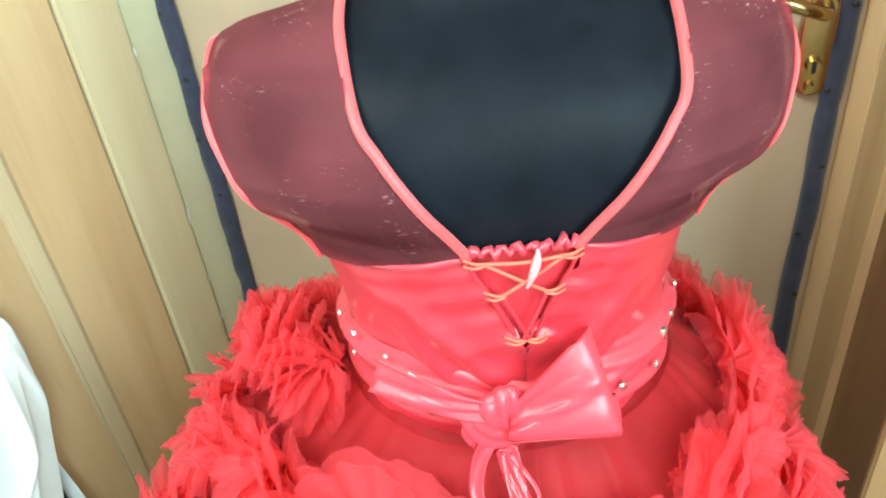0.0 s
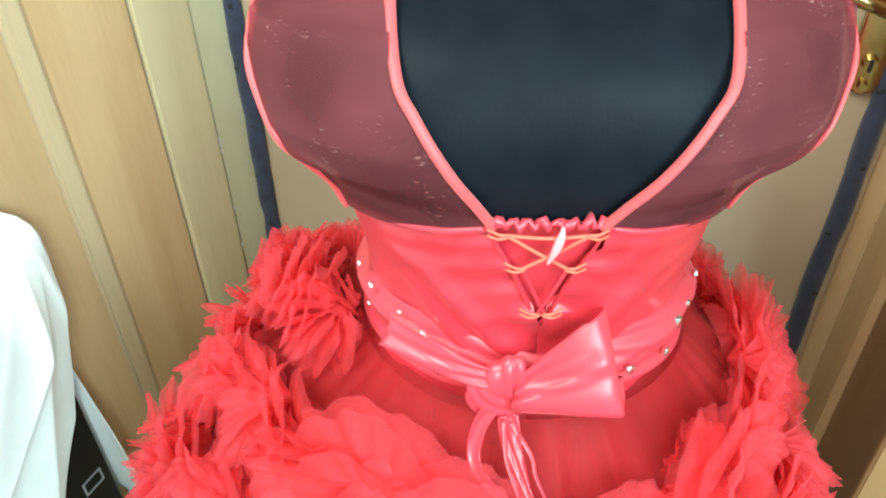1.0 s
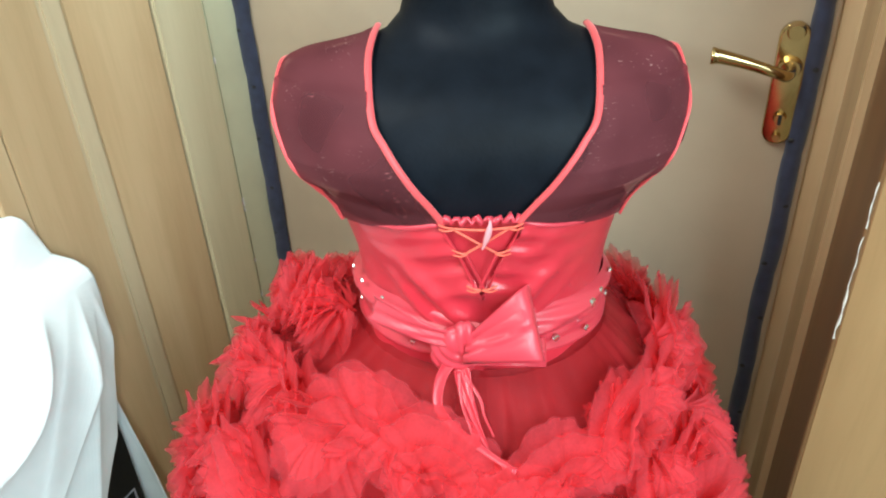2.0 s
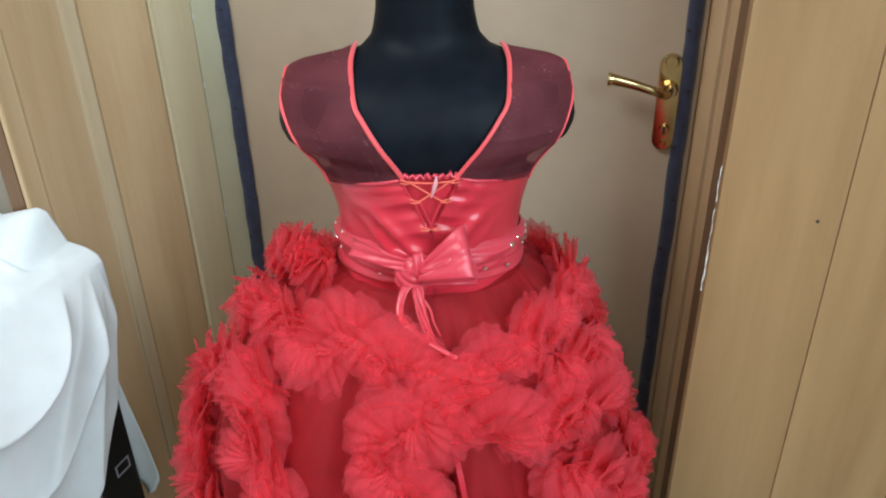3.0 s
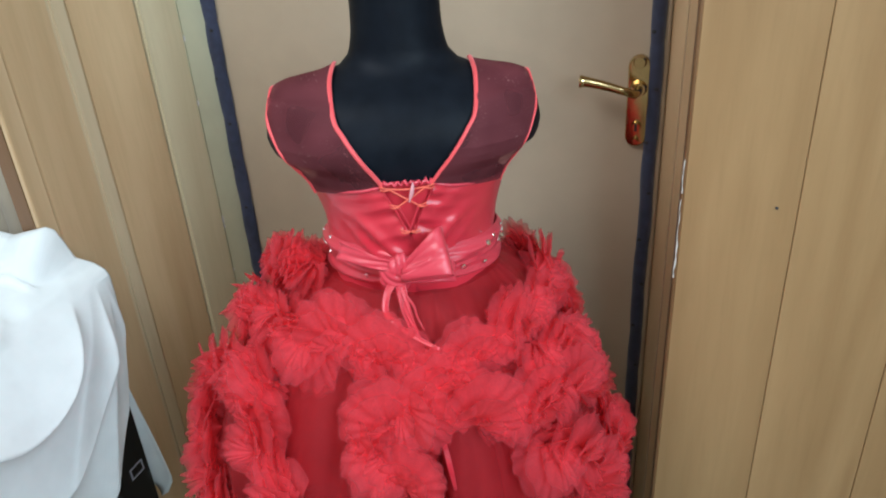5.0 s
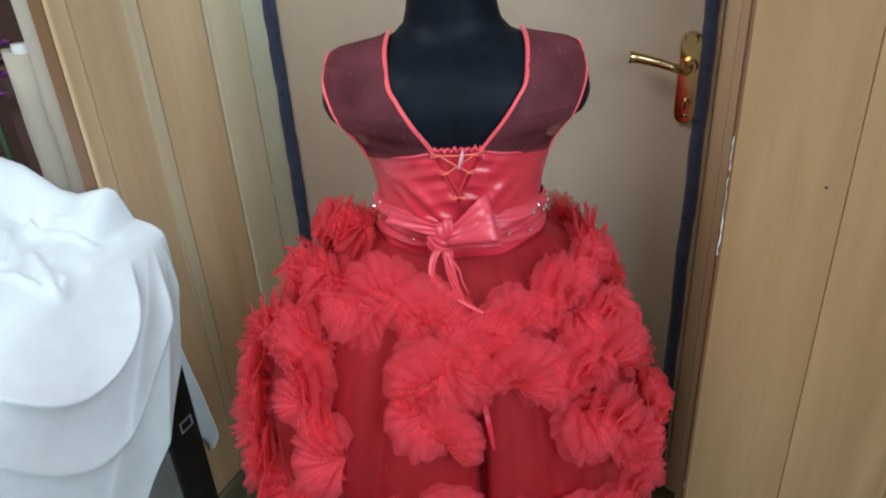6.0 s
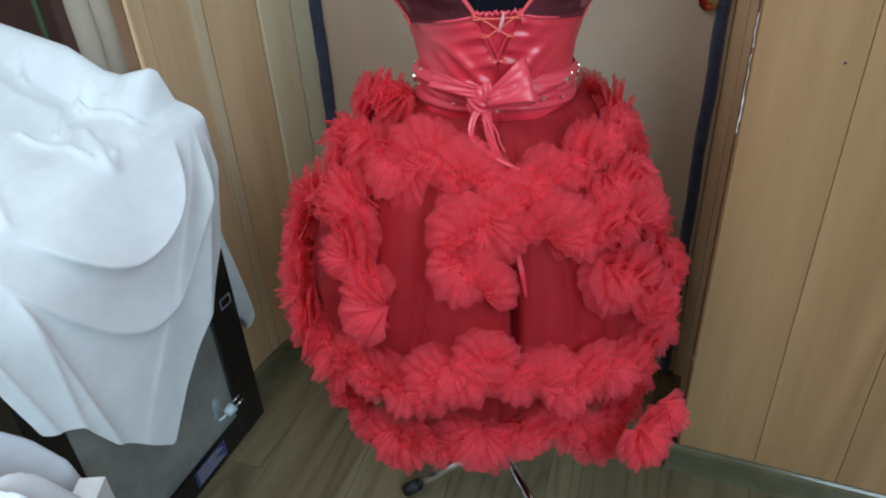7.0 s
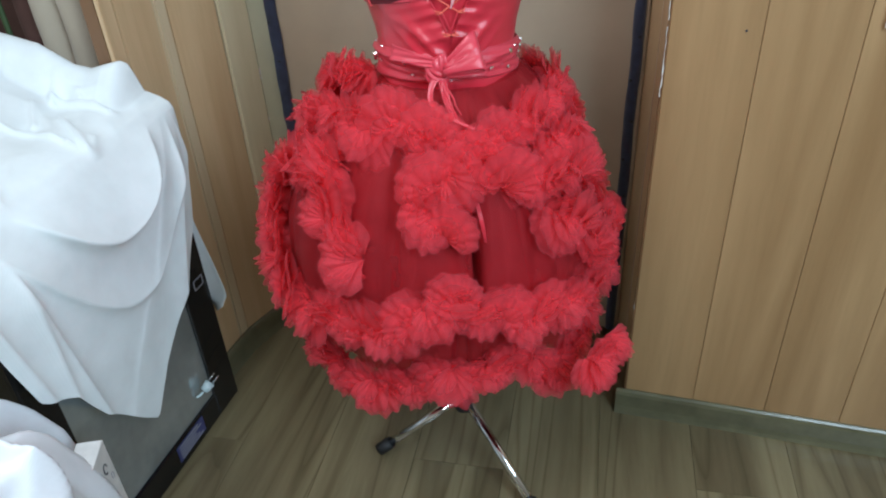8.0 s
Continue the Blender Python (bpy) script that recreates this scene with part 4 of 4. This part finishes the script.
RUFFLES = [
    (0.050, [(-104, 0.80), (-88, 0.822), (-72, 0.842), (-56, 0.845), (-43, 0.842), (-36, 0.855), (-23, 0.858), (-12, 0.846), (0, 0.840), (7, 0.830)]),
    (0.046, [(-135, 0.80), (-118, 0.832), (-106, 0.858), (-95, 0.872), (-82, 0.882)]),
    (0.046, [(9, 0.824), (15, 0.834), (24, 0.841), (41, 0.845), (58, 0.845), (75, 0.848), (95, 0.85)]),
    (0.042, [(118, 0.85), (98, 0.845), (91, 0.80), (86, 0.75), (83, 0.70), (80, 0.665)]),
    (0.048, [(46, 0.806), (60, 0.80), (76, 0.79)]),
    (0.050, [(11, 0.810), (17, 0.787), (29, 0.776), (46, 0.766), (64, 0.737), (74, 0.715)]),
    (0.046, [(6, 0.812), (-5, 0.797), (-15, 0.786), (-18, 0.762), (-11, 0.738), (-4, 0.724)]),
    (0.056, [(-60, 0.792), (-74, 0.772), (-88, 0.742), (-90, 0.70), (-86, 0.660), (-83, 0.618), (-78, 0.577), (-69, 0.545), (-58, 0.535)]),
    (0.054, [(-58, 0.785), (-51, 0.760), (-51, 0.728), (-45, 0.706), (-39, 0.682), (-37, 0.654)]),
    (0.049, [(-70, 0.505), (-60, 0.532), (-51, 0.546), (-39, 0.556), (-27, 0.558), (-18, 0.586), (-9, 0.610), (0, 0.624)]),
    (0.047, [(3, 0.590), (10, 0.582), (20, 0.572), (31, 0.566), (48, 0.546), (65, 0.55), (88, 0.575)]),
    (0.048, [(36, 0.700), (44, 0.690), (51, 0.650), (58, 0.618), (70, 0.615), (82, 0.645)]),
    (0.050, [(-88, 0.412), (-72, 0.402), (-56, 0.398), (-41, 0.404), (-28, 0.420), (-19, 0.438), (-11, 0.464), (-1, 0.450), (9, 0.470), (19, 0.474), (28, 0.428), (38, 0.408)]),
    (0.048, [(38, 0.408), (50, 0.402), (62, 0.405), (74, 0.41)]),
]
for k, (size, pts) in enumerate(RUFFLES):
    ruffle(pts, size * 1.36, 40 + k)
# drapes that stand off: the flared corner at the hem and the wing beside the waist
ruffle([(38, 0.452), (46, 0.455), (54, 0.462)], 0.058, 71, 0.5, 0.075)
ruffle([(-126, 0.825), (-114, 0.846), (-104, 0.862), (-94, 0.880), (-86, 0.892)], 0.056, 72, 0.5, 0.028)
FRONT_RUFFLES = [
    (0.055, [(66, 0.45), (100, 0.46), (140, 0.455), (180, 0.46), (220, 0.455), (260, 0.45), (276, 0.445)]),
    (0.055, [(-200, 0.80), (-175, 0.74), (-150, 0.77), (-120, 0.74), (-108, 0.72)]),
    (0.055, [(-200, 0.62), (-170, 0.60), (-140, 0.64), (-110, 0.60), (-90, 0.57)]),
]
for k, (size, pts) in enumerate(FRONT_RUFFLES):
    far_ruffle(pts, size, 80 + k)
# ribbon end hanging out between the ruffles
for w, dx in ((0.0034, 0.0), (0.0026, 0.012)):
    pts = [skirt_point(radians(3.6 + 0.30 * k) + dx * math.sin(math.pi * k / 11), 0.792 - 0.0075 * k, 0.012 + 0.002 * math.sin(k * 1.1)) for k in range(12)]
    solid(part("ribbon_tail", ribbon(pts, lambda u, w=w: w, lambda u: (0.1, -1, 0.3), 0.0005), SATIN, dress, "hanging satin ribbon tail", True))

# ---- beside the door: black glass-fronted cabinet under a white cloth ----
cabinet = thing("glass_cabinet", (0, 0, 0), "black glass-fronted cabinet standing on the floor under a cloth", "cabinet")
CX, CY0, CY1, CH = -0.607, 0.0, 0.512, 0.735
part("body", box(CX - 0.40, CX - 0.012, CY0 + 0.004, CY1 - 0.018, 0.004, CH - 0.01, 0.004), BLACK_FRAME, cabinet)
front = bmesh.new()
for y0, y1, z0, z1 in ((CY1 - 0.085, CY1, 0, CH), (CY0, CY0 + 0.06, 0, CH), (CY0 + 0.0601, CY1 - 0.0851, 0, 0.07), (CY0 + 0.0601, CY1 - 0.0851, CH - 0.06, CH)):
    box(CX - 0.012, CX, y0, y1, z0, z1, 0.003, front)
frame_part = part("front_frame", front, BLACK_FRAME, cabinet, "wide glossy black frame")
part("glass_pane", box(CX - 0.0118, CX - 0.006, CY0 + 0.058, CY1 - 0.083, 0.068, CH - 0.058), MIRROR, cabinet, "dusty grey mirrored pane")
# outlined mark on the frame, thin strokes near the corner, printed label
mark = bmesh.new()
for y0, y1, z0, z1 in ((0.463, 0.497, 0.371, 0.374), (0.463, 0.497, 0.349, 0.352), (0.463, 0.466, 0.352, 0.371), (0.494, 0.497, 0.352, 0.371)):
    box(CX + 0.0002, CX + 0.0012, y0, y1, z0, z1, 0, mark)
part("outline_mark", mark, GREY_PRINT, frame_part, "thin pale outlined rectangle")
for k in range(3):
    bm = box(CX + 0.0002, CX + 0.0008, -0.03, 0.03, -0.0006, 0.0006)
    ob = part("thin_stroke", bm, BLACK_FRAME, frame_part)
    ob.matrix_basis = pose(0, 0.452 + 0.012 * k, 0.215 - 0.045 * k, 8, 0, 0)
label_part = part("label", box(CX + 0.0002, CX + 0.001, 0.262, 0.365, 0.018, 0.062), LABEL_BLUE, frame_part, "dark blue printed label")
for k in range(5):
    part("print_bar", box(CX + 0.0012, CX + 0.0016, 0.27, 0.355 - 0.012 * (k % 3), 0.022 + 0.008 * k, 0.0255 + 0.008 * k), GREY_PRINT, label_part)

# mains plug hanging in front of the cabinet corner
plug = thing("mains_plug", (-0.596, 0.398, 0.125), "pale blue two-pin mains plug before the cabinet frame", "plug")
bm = bmesh.new()
bmesh.ops.create_cone(bm, cap_ends=True, segments=16, radius1=0.0100, radius2=0.0128, depth=0.024)
bmesh.ops.bevel(bm, geom=bm.edges[:], offset=0.002, segments=2, affect="EDGES")
turn_plug = Matrix.Rotation(radians(-62), 4, "X") @ Matrix.Rotation(radians(20), 4, "Y")
bmesh.ops.transform(bm, verts=bm.verts, matrix=turn_plug)
part("plug_body", bm, PLUG_WHITE, plug, smooth=True)
for s in (-0.007, 0.007):
    part("pin", tube([turn_plug @ Vector((s, 0, 0.013)), turn_plug @ Vector((s, 0, 0.024)), turn_plug @ Vector((s, 0, 0.034))], 0.0019, 8), CHROME, plug, "metal pin", True)
cord = smooth_path([turn_plug @ Vector((0, 0, -0.014)), turn_plug @ Vector((0, 0, -0.022)), turn_plug @ Vector((-0.003, -0.002, -0.032))], 6)
part("cord", tube(cord, 0.0028, 8), PLUG_WHITE, plug, "short pale cord stub", True)

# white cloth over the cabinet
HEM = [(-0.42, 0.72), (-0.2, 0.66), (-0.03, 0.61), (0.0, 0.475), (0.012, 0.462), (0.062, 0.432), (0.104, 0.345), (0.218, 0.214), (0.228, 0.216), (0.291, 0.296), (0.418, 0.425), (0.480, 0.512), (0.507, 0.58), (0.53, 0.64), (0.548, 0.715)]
TOPLINE = [(-1.2, 0.88), (-1.0, 0.88), (-0.9, 0.862), (-0.82, 0.828), (-0.74, 0.797), (-0.68, 0.790), (-0.64, 0.778), (-0.615, 0.764), (-0.602, 0.748)]

# far edge of the cloth: along x its reach and its height, folded up before the end of the wall
FAR_EDGE = [(-1.2, 0.490, 0.93), (-1.0, 0.490, 0.925), (-0.82, 0.490, 0.886), (-0.75, 0.490, 0.848), (-0.713, 0.490, 0.843), (-0.677, 0.491, 0.853), (-0.655, 0.503, 0.856), (-0.646, 0.512, 0.846), (-0.640, 0.525, 0.790), (-0.625, 0.546, 0.770), (-0.608, 0.548, 0.759), (-0.602, 0.548, 0.748)]
# creases on the top, from and to, and how high they stand
CREASES = [((-0.78, 0.475), (-0.755, 0.41), 0.016), ((-0.78, 0.475), (-0.71, 0.435), 0.012), ((-0.72, 0.445), (-0.655, 0.455), 0.010), ((-0.765, 0.42), (-0.648, 0.43), 0.013), ((-0.70, 0.365), (-0.61, 0.315), 0.012), ((-0.625, 0.35), (-0.605, 0.32), 0.008), ((-0.765, 0.295), (-0.64, 0.305), 0.013), ((-0.77, 0.385), (-0.73, 0.33), 0.010), ((-0.95, 0.54), (-0.86, 0.41), 0.014), ((-0.74, 0.20), (-0.62, 0.12), 0.010)]


def crest(w):
    """A wave with narrow crests and broad hollows."""
    return 2 * (1 - abs(math.sin(w / 2))) ** 1.4 - 0.7


def cloth_point(u, v):
    """u from the far edge towards the camera, v from the back over the top and down the front."""
    y = 0.548 - 0.946 * u
    if v < 0.45:
        k = v / 0.45
        x = -1.2 + 0.598 * k ** 0.8
        reach, fold_top = lerp_table(FAR_EDGE, x)
        y = reach - (reach + 0.398) * u
        z = lerp_table(TOPLINE, x)[0]
        crumple = 0.25 * noise.noise((x * 9, y * 7, 2)) + 0.22 * (1 - abs(noise.noise((x * 11 + y * 9, y * 8, 5))) * 3) + 0.05 * noise.noise((x * 34, y * 30, 9)) - 0.1
        amp = 0.020 * min(1, (1 - k) * 5 + 0.15)
        z += amp * crumple
        # sharp creases on the top
        for (xa, ya), (xb, yb), high in CREASES:
            dx, dy = xb - xa, yb - ya
            s = max(0.0, min(1.0, ((x - xa) * dx + (y - ya) * dy) / (dx * dx + dy * dy)))
            far = math.hypot(x - xa - s * dx, y - ya - s * dy)
            z += high * math.exp(-far / 0.0055)
        # a stiff fold standing up at the far edge, steep towards the front
        rise = max(0.0, min(1.0, (y - reach + 0.075) / 0.068))
        z += (fold_top - z) * rise * rise * (3 - 2 * rise)
        return Vector((x, y, z))
    k = (v - 0.45) / 0.55
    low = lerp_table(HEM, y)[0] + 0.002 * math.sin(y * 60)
    z = 0.748 + (low - 0.748) * k
    # swags sagging between the upper corners, steeper folds towards the far edge
    deep = 1 - (1 - min(1, (0.748 - z) / 0.11)) ** 2
    swag = z - 4.0 * (y - 0.285) ** 2
    fold = 0.0
    for level, high in ((0.628, 0.036), (0.490, 0.019)):
        q = swag - level + 0.012 * noise.noise((y * 6, level * 9, 1))
        fold += high * math.exp(-abs(q) / (0.06 if q > 0 else 0.013)) * max(0.0, 1 - (max(0, abs(y - 0.27) - 0.1) / 0.16) ** 2)
    # pleats falling fanwise from the far upper corner
    fan = (0.53 - y) / (0.80 - z)
    fold += 0.007 * crest(fan * 17 + 0.6) * min(1, (0.80 - z) * 4) * max(0.0, min(1, (0.75 - fan) / 0.25)) * (1 if y > 0.2 else max(0, y / 0.2))
    # two long slanting pleats near the lower corner, looser ones beyond
    for y0, lean, high in ((0.055, 0.03, 0.012), (0.05, 0.16, 0.015), (-0.03, 0.2, 0.012), (-0.12, 0.2, 0.012)):
        q = y - y0 - lean * (0.72 - z)
        fold += high * math.exp(-abs(q) / (0.012 if q > 0 else 0.03)) * min(1, k * 2.5)
    fold += 0.003 * noise.noise((y * 11, z * 11, 7)) * deep
    fold *= deep
    x = -0.602 + 0.028 * deep + fold - 0.026 * max(0.0, (y - 0.47) / 0.08) ** 2 * deep
    return Vector((max(x, -0.603 if y < 0.515 else -0.66), y, z))


sheet = part("white_cloth", grid(260, 270, cloth_point), WHITE_CLOTH, smooth=True)
tagged(solid(sheet, 0.0014), "white cotton cloth draped in folds over the black cabinet", "cloth")
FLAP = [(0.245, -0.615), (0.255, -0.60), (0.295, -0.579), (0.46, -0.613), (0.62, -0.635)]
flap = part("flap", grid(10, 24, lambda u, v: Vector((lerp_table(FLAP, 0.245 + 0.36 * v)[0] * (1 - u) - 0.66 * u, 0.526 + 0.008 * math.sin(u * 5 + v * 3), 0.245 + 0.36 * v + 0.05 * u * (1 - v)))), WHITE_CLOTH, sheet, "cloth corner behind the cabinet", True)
solid(flap, 0.0014)

# white satin heaped on the floor, a sheet of it spread before the cabinet, and a small carton stuck in it
def heap_point(u, v):
    a = math.tau * u
    r = 0.225 * v ** 0.8 * (1 + 0.1 * math.sin(a * 3 + 1) + 0.05 * noise.noise((math.cos(a) * 2, math.sin(a) * 2, 3)))
    h = 0.57 * (1 - v ** 2.6) ** 0.7
    turn = a * 5 + v * 7 + 2 * noise.noise((math.cos(a), math.sin(a), v * 2))
    fold = 0.020 * crest(turn) * v * (1.2 - v) * 2
    return Vector((-0.47 + math.cos(a) * (r * 0.36 + fold), -0.21 + math.sin(a) * (r + fold), max(0.003, h + 0.03 * crest(a * 2 + v * 9 + 1) * (1 - v) + 0.02 * noise.noise((math.cos(a) * 3 * v, math.sin(a) * 3 * v, 6)))))


heap = part("satin_fabric", grid(130, 44, heap_point, True), WHITE_SATIN, smooth=True)
tagged(heap, "heap of shiny white satin fabric on the floor", "fabric heap")
SHEET_EDGE = [(0.0, 0.055), (0.143, 0.046), (0.298, 0.036), (0.385, 0.026), (0.47, -0.008), (0.53, -0.045), (0.56, -0.09)]


def sheet_fold(u, v):
    z = 0.003 + 0.55 * v
    y = lerp_table(SHEET_EDGE, z)[0] - 0.34 * u
    return Vector((-0.563 + 0.012 * crest(u * 14 + v * 3) - 0.01 * u - 0.012 * v, y, z + 0.02 * u * v + 0.008 * math.sin(u * 9) * v))


solid(part("satin_sheet", grid(40, 30, sheet_fold), WHITE_SATIN, heap, "sheet of satin spread before the cabinet", True), 0.001)
carton = thing("carton", (-0.515, -0.015, 0.0), "small white printed cardboard carton beside white satin", "carton", 24)
part("carton_box", box(-0.012, 0.03, -0.034, 0.028, 0.0, 0.385, 0.0015), CARD_WHITE, carton)
for z, y, r in ((0.345, -0.002, 0.010), (0.322, -0.022, 0.011), (0.315, 0.012, 0.006)):
    ring = [Vector((0.0306, y + math.cos(k * math.tau / 20) * r * 0.7, z + math.sin(k * math.tau / 20) * r)) for k in range(17 if r == 0.010 else 20)]
    part("printed_mark", tube(ring, 0.0011 if r > 0.009 else 0.0007, 5, closed=(r != 0.010)), INK if r == 0.010 else GREY_PRINT, carton)

# ---- behind: fabric rolls, brown bundle, artificial flowers ----
def fabric_roll(x, y, radius, height, mat, label):
    roll = thing("fabric_roll", (x, y, 0), label, "fabric roll", group="fabric rolls in the niche")
    def at(u, v):
        a = math.tau * u * 3.2
        r = radius * (0.62 + 0.38 * u) + 0.0012 * math.sin(v * 40 + a)
        return Vector((math.cos(a) * r, math.sin(a) * r, 0.0 + height * v + 0.004 * math.sin(a * 2)))
    solid(part("wrapped_cloth", grid(150, 14, at), mat, roll, smooth=True))
    part("core", tube([Vector((0, 0, 0.002)), Vector((0, 0, height / 2)), Vector((0, 0, height + 0.01))], radius * 0.5, 16), CARD_WHITE, roll, "cardboard core", True)
    return roll


fabric_roll(-0.805, 0.60, 0.036, 1.35, BEIGE_CLOTH, "upright roll of plain beige fabric in the niche")
fabric_roll(-0.885, 0.615, 0.038, 1.055, BEIGE_CLOTH, "upright roll of beige fabric with a printed edge")
fabric_roll(-0.97, 0.66, 0.04, 1.02, DARK_BROWN, "upright roll of dark brown fabric in the niche")
tagged(part("niche_wall", box(-2.0, -0.702, 1.05, 1.1, 0, TOP), DARK_BROWN), "dark brown rear wall of the fabric niche", "wall", kind="structure")

bouquet = thing("flower_bunch", (-1.0, 0.60, 0.0), "bunch of purple artificial flowers with dark green leaves", "flowers")
part("stem", tube([Vector((0, 0, 0.0)), Vector((0.004, 0, 0.5)), Vector((0, 0, 1.02))], 0.006, 8), LEAF, bouquet)
rr = random.Random(5)
for k in range(26):
    c = Vector((rr.gauss(0, 0.035), rr.gauss(0, 0.03), 1.03 + rr.gauss(0, 0.04)))
    flower = k % 3 != 0
    bm = bmesh.new()
    for p in range(6 if flower else 1):
        a = p * math.tau / 6 + rr.uniform(0, 0.4)
        d = Vector((math.cos(a), math.sin(a), 0.5)).normalized() if flower else Vector((rr.gauss(0, 1), rr.gauss(0, 1), 0.3)).normalized()
        n = Vector((0, 0, 1))
        sd = d.cross(n).normalized()
        l, w = (0.02, 0.009) if flower else (0.045, 0.014)
        vs = [bm.verts.new(c), bm.verts.new(c + d * l * 0.5 + sd * w + n * 0.003), bm.verts.new(c + d * l + n * 0.001), bm.verts.new(c + d * l * 0.5 - sd * w + n * 0.003)]
        bm.faces.new(vs)
    solid(part("blossom" if flower else "leaf", bm, PURPLE if flower else LEAF, bouquet), 0.001)

# light switch on the right wall
switch = thing("light_switch", (0.688, RIGHT_Y, 0.955), "white plastic light switch on the laminate wall", "light switch")
part("switch_plate", box(-0.04, 0.04, -0.009, 0.0, -0.04, 0.04, 0.003, seg=2), CARD_WHITE, switch)
part("rocker", box(-0.022, 0.022, -0.013, -0.0085, -0.022, 0.022, 0.002), CARD_WHITE, switch)

# small dark spot on the right wall
spot = part("wall_spot", tube([Vector((0.4495, RIGHT_Y - 0.0002, 0.902)), Vector((0.4495, RIGHT_Y - 0.001, 0.902))], 0.0022, 10), INK, wall_right)

# ---- floor planks ----
PLANK_W, PLANK_L, PLANK_TURN = 0.202, 1.28, 5.0
ROOM = [(-1.999, -2.199), (2.199, -2.199), (2.199, 1.199), (-1.999, 1.199)]


def clipped(outline, inside):
    """The part of a convex outline on the inner side of each line (point, direction)."""
    for (px, py), (dx, dy) in inside:
        kept = []
        for (ax, ay), (bx, by) in zip(outline, outline[1:] + outline[:1]):
            sa, sb = dx * (ay - py) - dy * (ax - px), dx * (by - py) - dy * (bx - px)
            if sa >= 0:
                kept.append((ax, ay))
            if sa * sb < 0:
                k = sa / (sa - sb)
                kept.append((ax + (bx - ax) * k, ay + (by - ay) * k))
        outline = kept
        if len(outline) < 3:
            return []
    return outline


turn_c, turn_s = math.cos(radians(PLANK_TURN)), math.sin(radians(PLANK_TURN))
walls = [(turn_c * x + turn_s * y, -turn_s * x + turn_c * y) for x, y in ROOM]
walls = [(p, (q[0] - p[0], q[1] - p[1])) for p, q in zip(walls, walls[1:] + walls[:1])]
for c in range(-11, 13):
    x0 = 0.331 + c * PLANK_W
    for q in range(-3, 3):
        y0 = q * PLANK_L + (0.43 * c) % PLANK_L
        gap = 0.0005
        outline = clipped([(x0 + gap, y0 + gap), (x0 + PLANK_W - gap, y0 + gap), (x0 + PLANK_W - gap, y0 + PLANK_L - gap), (x0 + gap, y0 + PLANK_L - gap)], walls)
        if outline:
            ob = part("plank", prism(outline, -0.0058, 0.0), FLOOR_WOOD, floor)
            ob.rotation_euler = (0, 0, radians(PLANK_TURN))
